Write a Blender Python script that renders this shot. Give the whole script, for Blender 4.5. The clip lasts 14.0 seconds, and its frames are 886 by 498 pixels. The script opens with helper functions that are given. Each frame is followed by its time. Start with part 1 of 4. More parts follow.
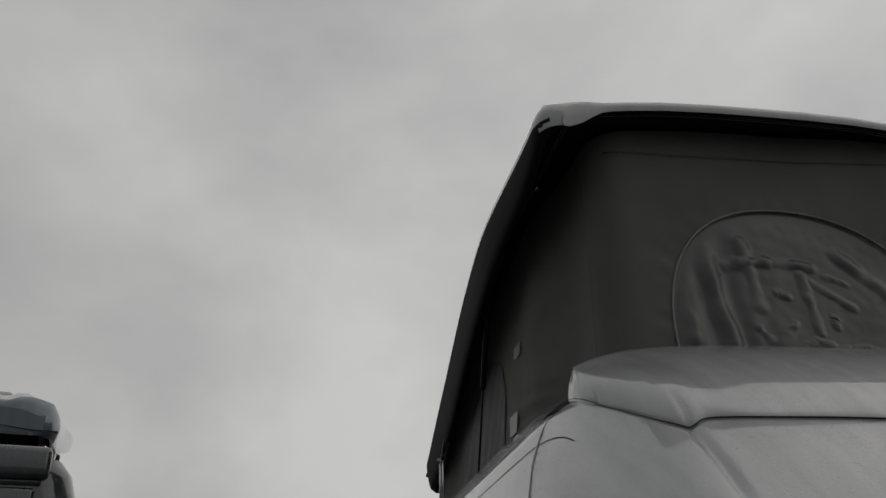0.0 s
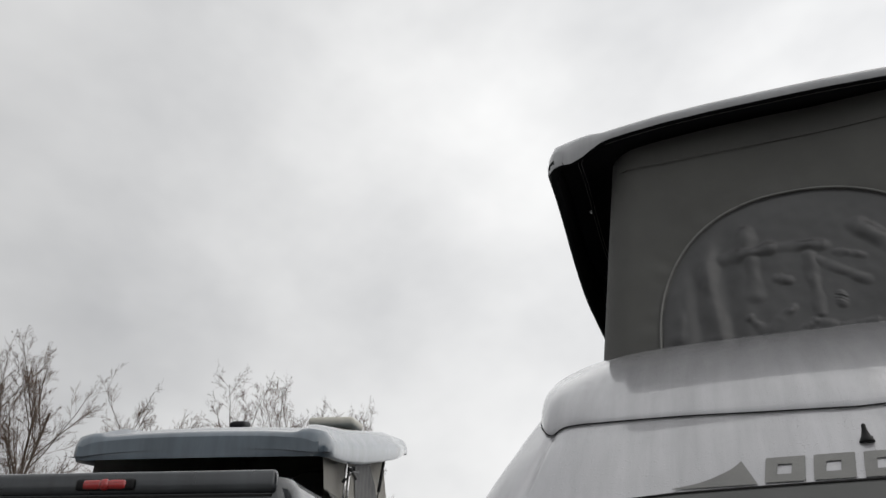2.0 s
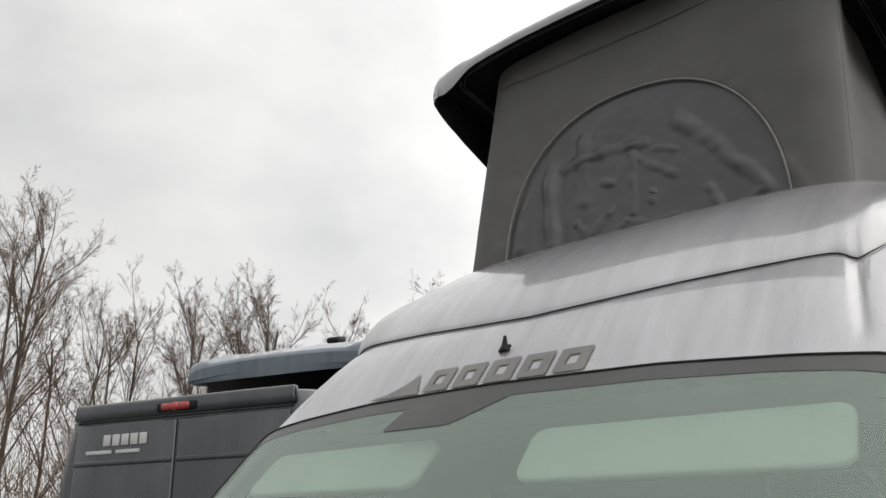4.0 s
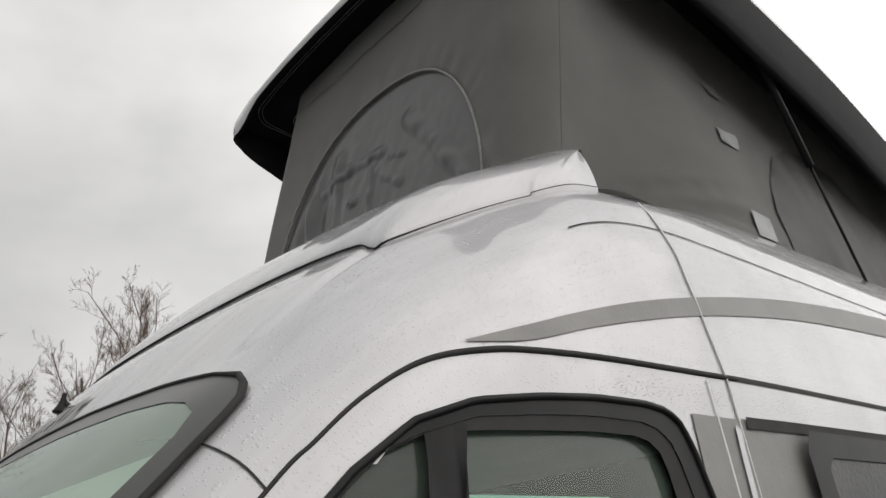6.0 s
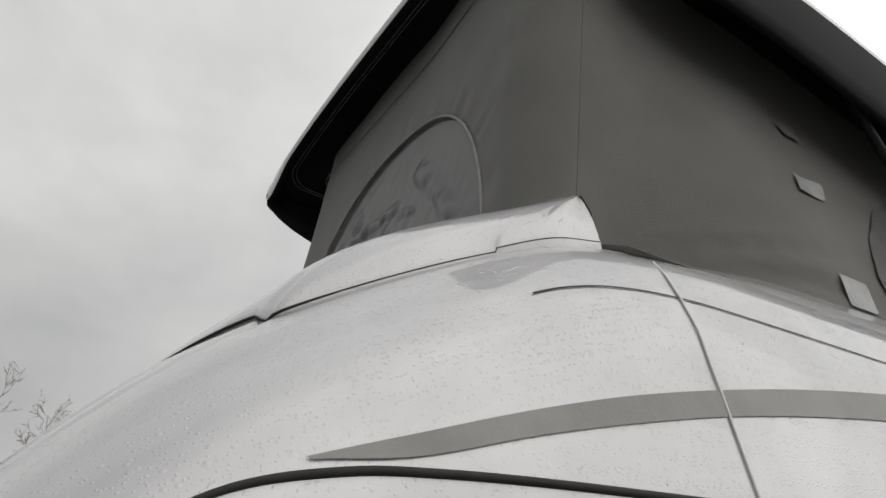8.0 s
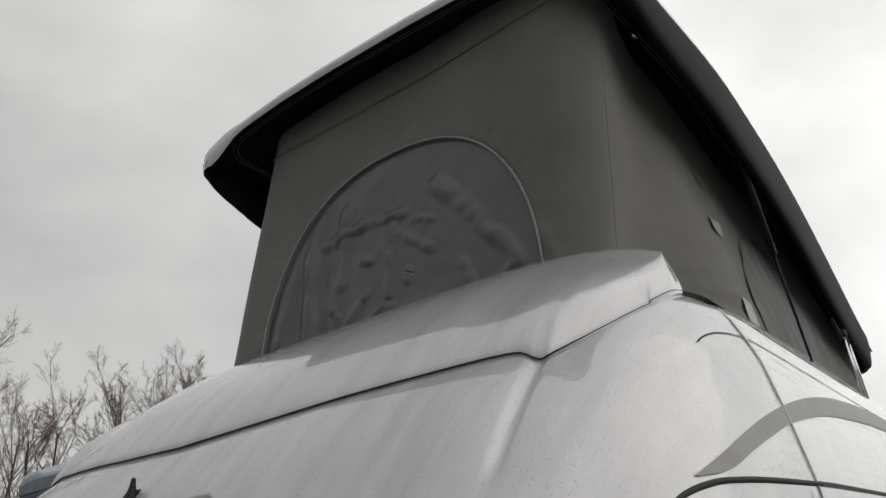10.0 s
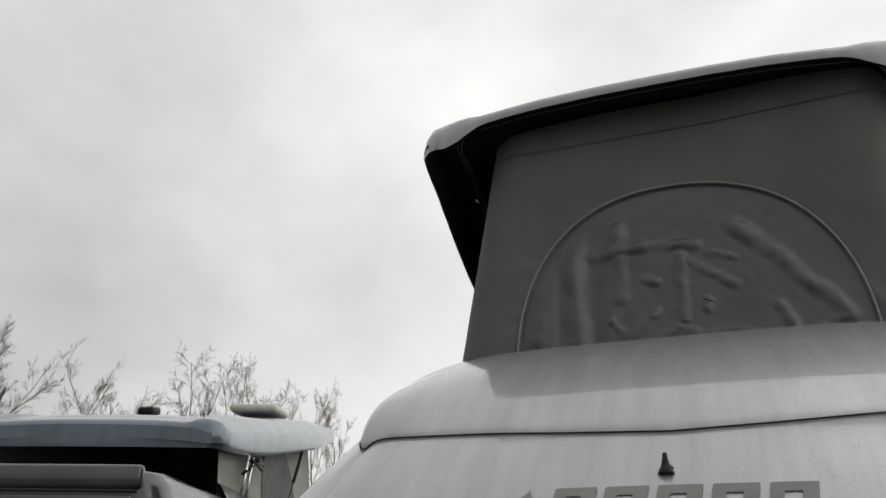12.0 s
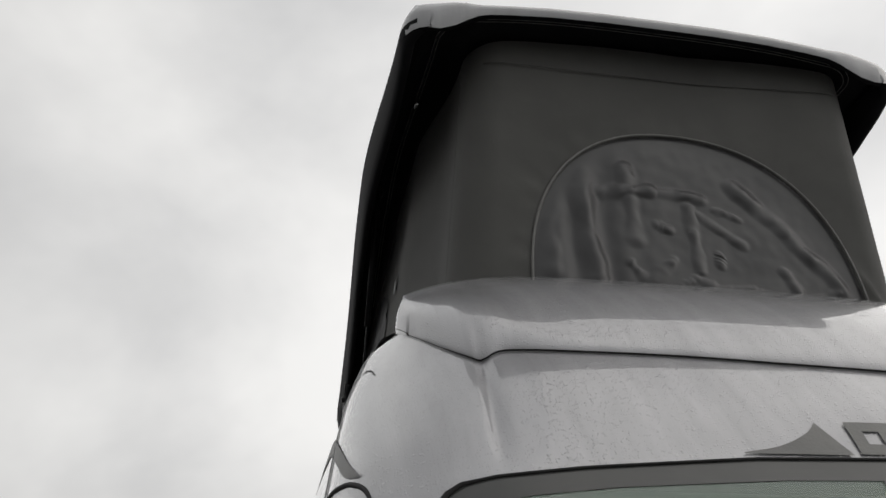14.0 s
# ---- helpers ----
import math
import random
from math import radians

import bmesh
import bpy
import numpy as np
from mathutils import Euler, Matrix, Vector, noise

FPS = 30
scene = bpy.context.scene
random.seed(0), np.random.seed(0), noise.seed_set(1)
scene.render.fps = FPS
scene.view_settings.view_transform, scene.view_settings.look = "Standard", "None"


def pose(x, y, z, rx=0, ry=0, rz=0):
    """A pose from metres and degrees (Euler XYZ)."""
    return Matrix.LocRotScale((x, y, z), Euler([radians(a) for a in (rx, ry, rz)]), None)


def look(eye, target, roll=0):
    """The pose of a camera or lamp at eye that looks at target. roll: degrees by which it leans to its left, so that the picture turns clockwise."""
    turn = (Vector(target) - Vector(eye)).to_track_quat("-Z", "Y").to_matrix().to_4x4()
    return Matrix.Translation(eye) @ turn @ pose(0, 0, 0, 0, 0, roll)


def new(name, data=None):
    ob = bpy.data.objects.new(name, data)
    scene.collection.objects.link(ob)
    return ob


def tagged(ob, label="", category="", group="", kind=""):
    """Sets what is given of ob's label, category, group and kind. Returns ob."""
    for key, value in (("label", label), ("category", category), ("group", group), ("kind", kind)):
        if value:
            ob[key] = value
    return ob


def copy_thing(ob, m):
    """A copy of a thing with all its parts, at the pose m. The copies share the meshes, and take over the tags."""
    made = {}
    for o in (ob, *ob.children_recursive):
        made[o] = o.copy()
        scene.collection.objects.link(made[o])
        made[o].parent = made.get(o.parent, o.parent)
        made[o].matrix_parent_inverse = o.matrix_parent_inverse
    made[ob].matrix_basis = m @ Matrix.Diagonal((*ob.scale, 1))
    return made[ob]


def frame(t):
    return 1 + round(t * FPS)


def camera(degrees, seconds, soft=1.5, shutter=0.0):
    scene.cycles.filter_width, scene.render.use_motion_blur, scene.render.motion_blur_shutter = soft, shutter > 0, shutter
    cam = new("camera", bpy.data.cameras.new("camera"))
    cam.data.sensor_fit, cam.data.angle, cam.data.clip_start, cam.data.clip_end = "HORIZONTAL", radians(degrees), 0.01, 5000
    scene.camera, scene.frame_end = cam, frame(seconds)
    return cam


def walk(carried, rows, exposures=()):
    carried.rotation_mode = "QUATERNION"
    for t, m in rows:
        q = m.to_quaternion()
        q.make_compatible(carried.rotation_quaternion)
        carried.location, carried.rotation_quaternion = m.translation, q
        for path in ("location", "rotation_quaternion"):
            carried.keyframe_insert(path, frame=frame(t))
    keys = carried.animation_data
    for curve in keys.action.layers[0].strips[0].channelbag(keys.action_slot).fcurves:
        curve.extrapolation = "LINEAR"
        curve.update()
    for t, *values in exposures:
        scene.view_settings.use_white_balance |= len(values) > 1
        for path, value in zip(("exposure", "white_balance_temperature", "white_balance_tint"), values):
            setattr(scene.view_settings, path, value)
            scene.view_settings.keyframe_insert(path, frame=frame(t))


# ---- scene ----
cam = camera(59.3, 14.0)
PATH = [
    (0, (-1.562, -1.579, 1.852), (-1.237, 0.166, 2.775), -2.3),
    (0.5, (-1.188, -1.762, 1.798), (-1.245, -0.017, 2.773), -0.1),
    (1, (-0.845, -1.896, 1.808), (-1.101, -0.15, 2.749), -1.1),
    (1.5, (-0.613, -2.06, 1.834), (-1.067, -0.324, 2.718), -0.4),
    (2, (-0.215, -2.085, 1.777), (-0.892, -0.43, 2.671), 0.4),
    (4.5, (1.235, -1.538, 1.789), (-0.004, -0.094, 2.404), -2.8),
    (5, (1.427, -1.222, 1.763), (0.134, 0.149, 2.433), -4.6),
    (5.5, (1.632, -0.9, 1.771), (0.246, 0.329, 2.524), -6.4),
    (6, (1.642, -0.681, 1.772), (0.283, 0.549, 2.571), -4.6),
    (6.5, (1.667, -0.404, 1.759), (0.331, 0.821, 2.604), -3.8),
    (7, (1.788, -0.074, 1.767), (0.336, 0.895, 2.744), -4.5),
    (7.5, (1.756, -0.071, 1.799), (0.231, 0.696, 2.841), -2.6),
    (8, (1.575, -0.295, 1.886), (0.111, 0.653, 2.864), -0.7),
    (10.5, (1.179, -1.283, 1.954), (0.168, 0.25, 2.746), -6.7),
    (11, (0.912, -1.483, 1.882), (-0.113, 0.009, 2.732), -4.5),
    (11.5, (0.528, -1.598, 1.885), (-0.344, -0.025, 2.762), -0.6),
    (12, (0.112, -1.76, 1.901), (-0.524, -0.068, 2.757), 1.4),
    (12.5, (-0.16, -1.621, 1.862), (-0.769, 0.048, 2.78), 0.5),
    (13, (-0.53, -1.555, 1.864), (-1.015, 0.145, 2.798), 0.1),
    (13.5, (-0.873, -1.461, 1.886), (-0.92, 0.337, 2.761), 1.1),
    (14, (-1.068, -1.362, 1.874), (-0.724, 0.432, 2.69), -0.2),
]
walk(cam, [(t, look(eye, target, roll)) for t, eye, target, roll in PATH],
     exposures=[(0.0, -1.15, 6550, 8), (0.5, -1.0, 6500, 10), (1.0, -0.5, 6500, 10), (1.5, -0.3, 6450, 10), (2.2, -0.15, 6450, 10), (4.3, 0.38, 6600, 10),
                (5.0, 0.47, 6680, 10), (5.5, 0.33, 6620, 10), (6.0, 0.22, 6620, 10), (7.0, 0.2, 6600, 10), (8.0, 0.06, 6580, 9), (10.5, -0.2, 6580, 9), (11.5, -0.22, 6560, 9), (12.0, -0.14, 6550, 9),
                (12.5, -0.2, 6520, 10), (13.0, -0.36, 6490, 10), (14.0, -0.45, 6550, 10)])

# ---- world and sun ----
world = bpy.data.worlds.new("overcast")
scene.world = world
world.use_nodes = True
wn, wl = world.node_tree.nodes, world.node_tree.links
wn.clear()
w_out = wn.new("ShaderNodeOutputWorld")
w_bg = wn.new("ShaderNodeBackground")
w_sky = wn.new("ShaderNodeTexSky")
w_sky.sky_type = "NISHITA"
w_sky.sun_disc = False
w_sky.sun_elevation, w_sky.sun_rotation = radians(31), radians(81)
w_sky.air_density, w_sky.dust_density = 1.0, 4.0
w_co = wn.new("ShaderNodeTexCoord")
w_map = wn.new("ShaderNodeMapping")
w_map.inputs["Scale"].default_value = (1.0, 1.0, 1.5)
w_map.inputs["Rotation"].default_value = (0.2, 0.3, 0.5)
w_n1 = wn.new("ShaderNodeTexNoise")
w_n1.inputs["Scale"].default_value, w_n1.inputs["Detail"].default_value = 2.0, 5.0
w_n1.inputs["Roughness"].default_value, w_n1.inputs["Distortion"].default_value = 0.50, 0.15
w_ramp = wn.new("ShaderNodeValToRGB")
w_ramp.color_ramp.elements[0].position, w_ramp.color_ramp.elements[0].color = 0.30, (0.56, 0.565, 0.575, 1)
w_ramp.color_ramp.elements[1].position, w_ramp.color_ramp.elements[1].color = 0.70, (0.97, 0.967, 0.955, 1)
w_mix = wn.new("ShaderNodeMix")
w_mix.data_type = "RGBA"
w_mix.inputs["Factor"].default_value = 0.97
w_dim = wn.new("ShaderNodeMix")
w_dim.data_type, w_dim.blend_type = "RGBA", "MULTIPLY"
w_dim.inputs["Factor"].default_value = 1.0
w_dim.inputs[7].default_value = (0.09, 0.09, 0.09, 1)
wl.new(w_co.outputs["Generated"], w_map.inputs["Vector"])
wl.new(w_map.outputs["Vector"], w_n1.inputs["Vector"])
wl.new(w_n1.outputs["Fac"], w_ramp.inputs["Fac"])
wl.new(w_sky.outputs["Color"], w_dim.inputs[6])
wl.new(w_dim.outputs[2], w_mix.inputs[6])
wl.new(w_ramp.outputs["Color"], w_mix.inputs[7])
# the cover is thinner towards the sun's side
w_dot = wn.new("ShaderNodeVectorMath")
w_dot.operation = "DOT_PRODUCT"
w_dot.inputs[1].default_value = (0.75, 0.55, 0.35)
w_glow = wn.new("ShaderNodeMath")
w_glow.operation = "MULTIPLY_ADD"
w_glow.inputs[1].default_value, w_glow.inputs[2].default_value = 0.50, 0.98
wl.new(w_co.outputs["Generated"], w_dot.inputs[0])
wl.new(w_dot.outputs["Value"], w_glow.inputs[0])
wl.new(w_glow.outputs[0], w_bg.inputs["Strength"])
wl.new(w_mix.outputs[2], w_bg.inputs["Color"])
wl.new(w_bg.outputs["Background"], w_out.inputs["Surface"])

sun = new("sun", bpy.data.lights.new("sun", "SUN"))
sun.data.energy, sun.data.angle, sun.data.color = 0.8, radians(100), (1.0, 0.94, 0.87)
sun.matrix_world = look((30, 5, 18), (0, 0, 0))


# ---- materials ----
def material(name, color, rough=0.5, metal=0.0, coat=0.0, spec=0.5):
    m = bpy.data.materials.new(name)
    m.use_nodes = True
    b = m.node_tree.nodes["Principled BSDF"]
    b.inputs["Base Color"].default_value = (*color, 1)
    b.inputs["Roughness"].default_value = rough
    b.inputs["Metallic"].default_value = metal
    b.inputs["Coat Weight"].default_value = coat
    b.inputs["Coat Roughness"].default_value = 0.03
    b.inputs["Specular IOR Level"].default_value = spec
    return m, m.node_tree.nodes, m.node_tree.links, b


def noise_node(n, l, scale, detail=4.0, rough=0.55, stretch=(1, 1, 1)):
    co, mp, no = n.new("ShaderNodeTexCoord"), n.new("ShaderNodeMapping"), n.new("ShaderNodeTexNoise")
    mp.inputs["Scale"].default_value = stretch
    no.inputs["Scale"].default_value, no.inputs["Detail"].default_value, no.inputs["Roughness"].default_value = scale, detail, rough
    l.new(co.outputs["Object"], mp.inputs["Vector"])
    l.new(mp.outputs["Vector"], no.inputs["Vector"])
    return no


def ramp_node(n, l, fac, stops):
    r = n.new("ShaderNodeValToRGB")
    e = r.color_ramp.elements
    while len(e) < len(stops):
        e.new(0.5)
    for k, (pos, col) in zip(e, stops):
        k.position = pos
        k.color = (*col, 1) if len(col) == 3 else col
    l.new(fac, r.inputs["Fac"])
    return r


def vary(n, l, b, lo, hi, scale, stretch=(1, 1, 1), detail=5.0):
    no = noise_node(n, l, scale, detail, 0.6, stretch)
    r = ramp_node(n, l, no.outputs["Fac"], [(0.3, lo), (0.72, hi)])
    l.new(r.outputs["Color"], b.inputs["Base Color"])
    return no


def bumped(n, l, b, height, strength, distance):
    bu = n.new("ShaderNodeBump")
    bu.inputs["Strength"].default_value, bu.inputs["Distance"].default_value = strength, distance
    l.new(height, bu.inputs["Height"])
    l.new(bu.outputs["Normal"], b.inputs["Normal"])
    return bu


def rain_drops(n, l, scale, share, size):
    """Height of scattered small water drops: a share of the cells of a cell pattern holds one."""
    co, vo = n.new("ShaderNodeTexCoord"), n.new("ShaderNodeTexVoronoi")
    vo.inputs["Scale"].default_value = scale
    l.new(co.outputs["Object"], vo.inputs["Vector"])
    rng = n.new("ShaderNodeMapRange")
    rng.inputs["From Min"].default_value, rng.inputs["From Max"].default_value = size, size * 0.35
    l.new(vo.outputs["Distance"], rng.inputs["Value"])
    sep, cmp_, mul = n.new("ShaderNodeSeparateColor"), n.new("ShaderNodeMath"), n.new("ShaderNodeMath")
    l.new(vo.outputs["Color"], sep.inputs["Color"])
    cmp_.operation, cmp_.inputs[1].default_value = "LESS_THAN", share
    mul.operation = "MULTIPLY"
    l.new(sep.outputs[0], cmp_.inputs[0])
    l.new(cmp_.outputs[0], mul.inputs[0])
    l.new(rng.outputs["Result"], mul.inputs[1])
    return mul.outputs[0]


def add_nodes(n, l, a, b_):
    s = n.new("ShaderNodeMath")
    s.operation = "ADD"
    l.new(a, s.inputs[0])
    l.new(b_, s.inputs[1])
    return s.outputs[0]


def wet_paint(name, lo, hi, rough=0.42, metal=0.5, drops=0.5):
    """Painted metal under a film of rain: drops of three sizes, and pale runs down the slope."""
    m, n, l, b = material(name, hi, rough, metal, 1.0)
    b.inputs["Coat Roughness"].default_value, b.inputs["Coat IOR"].default_value = 0.035, 1.62
    vary(n, l, b, lo, hi, 2.5, (1.5, 1.5, 0.5))
    runs = noise_node(n, l, 16.0, 5.0, 0.6, (1.0, 0.10, 0.10))
    streak = ramp_node(n, l, runs.outputs["Fac"], [(0.35, (0.86, 0.86, 0.86)), (0.68, (1.06, 1.06, 1.06))])
    mul = n.new("ShaderNodeMix")
    mul.data_type, mul.blend_type = "RGBA", "MULTIPLY"
    mul.inputs["Factor"].default_value = 1.0
    l.new(b.inputs["Base Color"].links[0].from_socket, mul.inputs[6])
    l.new(streak.outputs["Color"], mul.inputs[7])
    l.new(mul.outputs[2], b.inputs["Base Color"])
    fine = rain_drops(n, l, 230.0, 0.40 * drops, 0.42)
    big = rain_drops(n, l, 105.0, 0.24 * drops, 0.36)
    large = rain_drops(n, l, 58.0, 0.10 * drops, 0.27)
    both = add_nodes(n, l, add_nodes(n, l, fine, big), large)
    bu = bumped(n, l, b, both, 0.5, 0.0010)
    l.new(bu.outputs["Normal"], b.inputs["Coat Normal"])
    grime = noise_node(n, l, 14.0, 6.0, 0.65, (1.0, 1.0, 0.25))
    r = ramp_node(n, l, grime.outputs["Fac"], [(0.3, (rough - 0.05,) * 3), (0.7, (rough + 0.06,) * 3)])
    l.new(r.outputs["Color"], b.inputs["Roughness"])
    return m


def simple(name, lo, hi, scale, rough, metal=0.0, coat=0.0, bump=0.0, bump_scale=60.0, distance=0.002, stretch=(1, 1, 1), spec=0.5):
    m, n, l, b = material(name, hi, rough, metal, coat, spec)
    vary(n, l, b, lo, hi, scale, stretch)
    if bump:
        no = noise_node(n, l, bump_scale, 4.0, 0.6, stretch)
        bumped(n, l, b, no.outputs["Fac"], bump, distance)
    return m


def glass_like(name, tint, ior=1.5, haze=0.17):
    m = bpy.data.materials.new(name)
    m.use_nodes = True
    n, l = m.node_tree.nodes, m.node_tree.links
    n.clear()
    out, mix, fr = n.new("ShaderNodeOutputMaterial"), n.new("ShaderNodeMixShader"), n.new("ShaderNodeFresnel")
    tr, gl = n.new("ShaderNodeBsdfTransparent"), n.new("ShaderNodeBsdfGlossy")
    tr.inputs["Color"].default_value = (*tint, 1)
    gl.inputs["Roughness"].default_value = 0.02
    fr.inputs["IOR"].default_value = ior
    drops = rain_drops(n, l, 60.0, 0.3, 0.25)
    bu = n.new("ShaderNodeBump")
    bu.inputs["Strength"].default_value, bu.inputs["Distance"].default_value = 0.25, 0.001
    l.new(drops, bu.inputs["Height"])
    l.new(bu.outputs["Normal"], gl.inputs["Normal"])
    l.new(fr.outputs["Fac"], mix.inputs["Fac"])
    l.new(tr.outputs["BSDF"], mix.inputs[1])
    l.new(gl.outputs["BSDF"], mix.inputs[2])
    # thin wet film scatters a little light; high haze also paints in reflected sky
    film, dif = n.new("ShaderNodeMixShader"), n.new("ShaderNodeBsdfDiffuse")
    dif.inputs["Color"].default_value = (0.55, 0.70, 0.60, 1)
    film.inputs["Fac"].default_value = haze
    l.new(mix.outputs["Shader"], film.inputs[1])
    l.new(dif.outputs["BSDF"], film.inputs[2])
    l.new(film.outputs["Shader"], out.inputs["Surface"])
    return m


def woven(name, lo, hi, rough=0.9, sheen=0.2):
    m, n, l, b = material(name, hi, rough, 0.0, 0.0, 0.25)
    vary(n, l, b, lo, hi, 3.0)
    b.inputs["Sheen Weight"].default_value = sheen
    no = noise_node(n, l, 7.0, 5.0, 0.6)
    we = noise_node(n, l, 420.0, 1.0, 0.5)
    both = add_nodes(n, l, no.outputs["Fac"], we.outputs["Fac"])
    bumped(n, l, b, both, 0.25, 0.006)
    return m


PAINT = wet_paint("silver_paint_wet", (0.42, 0.42, 0.44), (0.48, 0.48, 0.495), rough=0.40, metal=0.40, drops=1.0)
PAINT_DARK = wet_paint("anthracite_paint_wet", (0.025, 0.030, 0.035), (0.045, 0.052, 0.060), rough=0.3, metal=0.4, drops=0.6)
SHELL_GREY = wet_paint("grey_roof_gelcoat", (0.29, 0.295, 0.308), (0.36, 0.365, 0.378), rough=0.4, metal=0.0, drops=0.6)
SHELL_BLUE = wet_paint("blue_grey_roof_gelcoat", (0.075, 0.105, 0.135), (0.12, 0.16, 0.20), rough=0.35, metal=0.0, drops=0.4)
DECAL = simple("grey_decal_film", (0.17, 0.17, 0.165), (0.22, 0.22, 0.21), 9.0, 0.45, bump=0.3, bump_scale=160.0)
DECAL_LIGHT = simple("light_grey_decal_film", (0.5, 0.5, 0.5), (0.6, 0.6, 0.6), 9.0, 0.4)
BLACK = simple("black_plastic_trim", (0.007, 0.007, 0.008), (0.016, 0.016, 0.017), 12.0, 0.42, bump=0.2, bump_scale=220.0, distance=0.001, spec=0.18)
GROUT = simple("black_rubber_seal", (0.006, 0.006, 0.006), (0.016, 0.016, 0.016), 30.0, 0.75)
FRIT = simple("dark_grey_glass_border", (0.045, 0.047, 0.045), (0.065, 0.066, 0.064), 8.0, 0.3)
FABRIC = woven("grey_tent_canvas", (0.088, 0.088, 0.084), (0.118, 0.118, 0.112))
FABRIC_PALE = woven("pale_tent_canvas", (0.22, 0.21, 0.19), (0.32, 0.31, 0.28))
VINYL = simple("dark_window_foil", (0.048, 0.048, 0.050), (0.066, 0.066, 0.068), 6.0, 0.36, bump=0.12, bump_scale=16.0, distance=0.005, spec=0.6)
PIPING = simple("grey_zip_piping", (0.16, 0.16, 0.155), (0.22, 0.22, 0.21), 30.0, 0.6)
MESH_PANE = simple("dark_mesh_window", (0.038, 0.038, 0.039), (0.065, 0.065, 0.065), 5.0, 0.6, bump=0.3, bump_scale=300.0)
LINER = simple("black_roof_liner", (0.006, 0.006, 0.007), (0.013, 0.013, 0.015), 5.0, 0.7, bump=0.2, bump_scale=90.0, spec=0.15)
TAG = simple("white_reflective_tag", (0.20, 0.21, 0.21), (0.28, 0.29, 0.29), 20.0, 0.35)
CHROME = simple("bright_steel", (0.55, 0.55, 0.56), (0.7, 0.7, 0.7), 20.0, 0.22, metal=1.0)
RED_LENS = simple("red_lamp_lens", (0.30, 0.012, 0.012), (0.42, 0.03, 0.03), 25.0, 0.15, coat=1.0)
SEALANT = simple("pale_sealant", (0.55, 0.55, 0.56), (0.66, 0.66, 0.66), 20.0, 0.5)
CLEAR_LENS = simple("clear_lamp_lens", (0.5, 0.5, 0.52), (0.65, 0.65, 0.66), 12.0, 0.1, coat=1.0)
CREAM = simple("cream_plastic", (0.50, 0.48, 0.42), (0.60, 0.58, 0.52), 8.0, 0.5)
TYRE = simple("tyre_rubber", (0.012, 0.012, 0.012), (0.025, 0.025, 0.025), 14.0, 0.8, bump=0.4, bump_scale=80.0)
SEAT = woven("dark_seat_cloth", (0.03, 0.03, 0.032), (0.05, 0.05, 0.052))
HEADLINE = simple("light_headlining", (0.70, 0.72, 0.68), (0.80, 0.82, 0.78), 9.0, 0.85, bump=0.2, bump_scale=150.0)
DASH = simple("dark_grey_dashboard", (0.035, 0.036, 0.036), (0.055, 0.056, 0.056), 10.0, 0.6, bump=0.3, bump_scale=140.0)
PAPER = simple("mint_paper_sheet", (0.50, 0.80, 0.72), (0.58, 0.86, 0.78), 6.0, 0.6)
INK = simple("dark_teal_ink", (0.05, 0.12, 0.11), (0.08, 0.16, 0.15), 40.0, 0.7)
# the high haze here stands in for sky mirrored in the screen
GLASS = glass_like("green_tinted_glass", (0.76, 0.91, 0.82), 1.72, 0.27)
DOOR_PANE = glass_like("door_glass_tinted", (0.66, 0.82, 0.74), 1.5, 0.10)
QUARTER_PANE = glass_like("dark_quarter_glass", (0.45, 0.50, 0.48), 1.45, 0.07)
GLASS_DARK = simple("dark_acrylic_pane", (0.015, 0.016, 0.017), (0.05, 0.051, 0.052), 6.0, 0.35, bump=0.5, bump_scale=90.0, spec=0.25)
BARK = simple("brown_bark", (0.075, 0.060, 0.048), (0.15, 0.122, 0.098), 5.0, 0.9, bump=0.6, bump_scale=18.0, distance=0.02, stretch=(1, 1, 0.25))
TWIG = simple("reddish_brown_twigs", (0.095, 0.066, 0.052), (0.19, 0.130, 0.098), 0.8, 0.9)
GRAVEL = simple("wet_grey_gravel", (0.06, 0.058, 0.055), (0.17, 0.165, 0.155), 1.3, 0.75, bump=0.8, bump_scale=45.0, distance=0.02)


# ---- mesh helpers ----
def part(name, geo, mat, parent=None, label="", smooth=True):
    """One mesh object from (vertices, faces), under a thing or a part."""
    me = bpy.data.meshes.new(name)
    me.from_pydata([tuple(float(c) for c in v) for v in geo[0]], [], [tuple(f) for f in geo[1]])
    me.materials.append(mat)
    if smooth:
        me.polygons.foreach_set("use_smooth", [True] * len(me.polygons))
    me.update()
    ob = new(name, me)
    if parent is not None:
        ob.parent = parent
    return tagged(ob, label)


def join(*geos):
    vs, fs = [], []
    for g in geos:
        o = len(vs)
        vs += list(g[0])
        fs += [tuple(i + o for i in f) for f in g[1]]
    return vs, fs


def moved(geo, m):
    return [m @ Vector(v) for v in geo[0]], geo[1]


def grid(rows, wrap=False):
    """Quads over rows of points, all of one length."""
    n = len(rows[0])
    vs = [p for r in rows for p in r]
    fs = []
    for i in range(len(rows) - 1):
        for j in range(n if wrap else n - 1):
            k = (j + 1) % n
            fs.append((i * n + j, i * n + k, (i + 1) * n + k, (i + 1) * n + j))
    return vs, fs


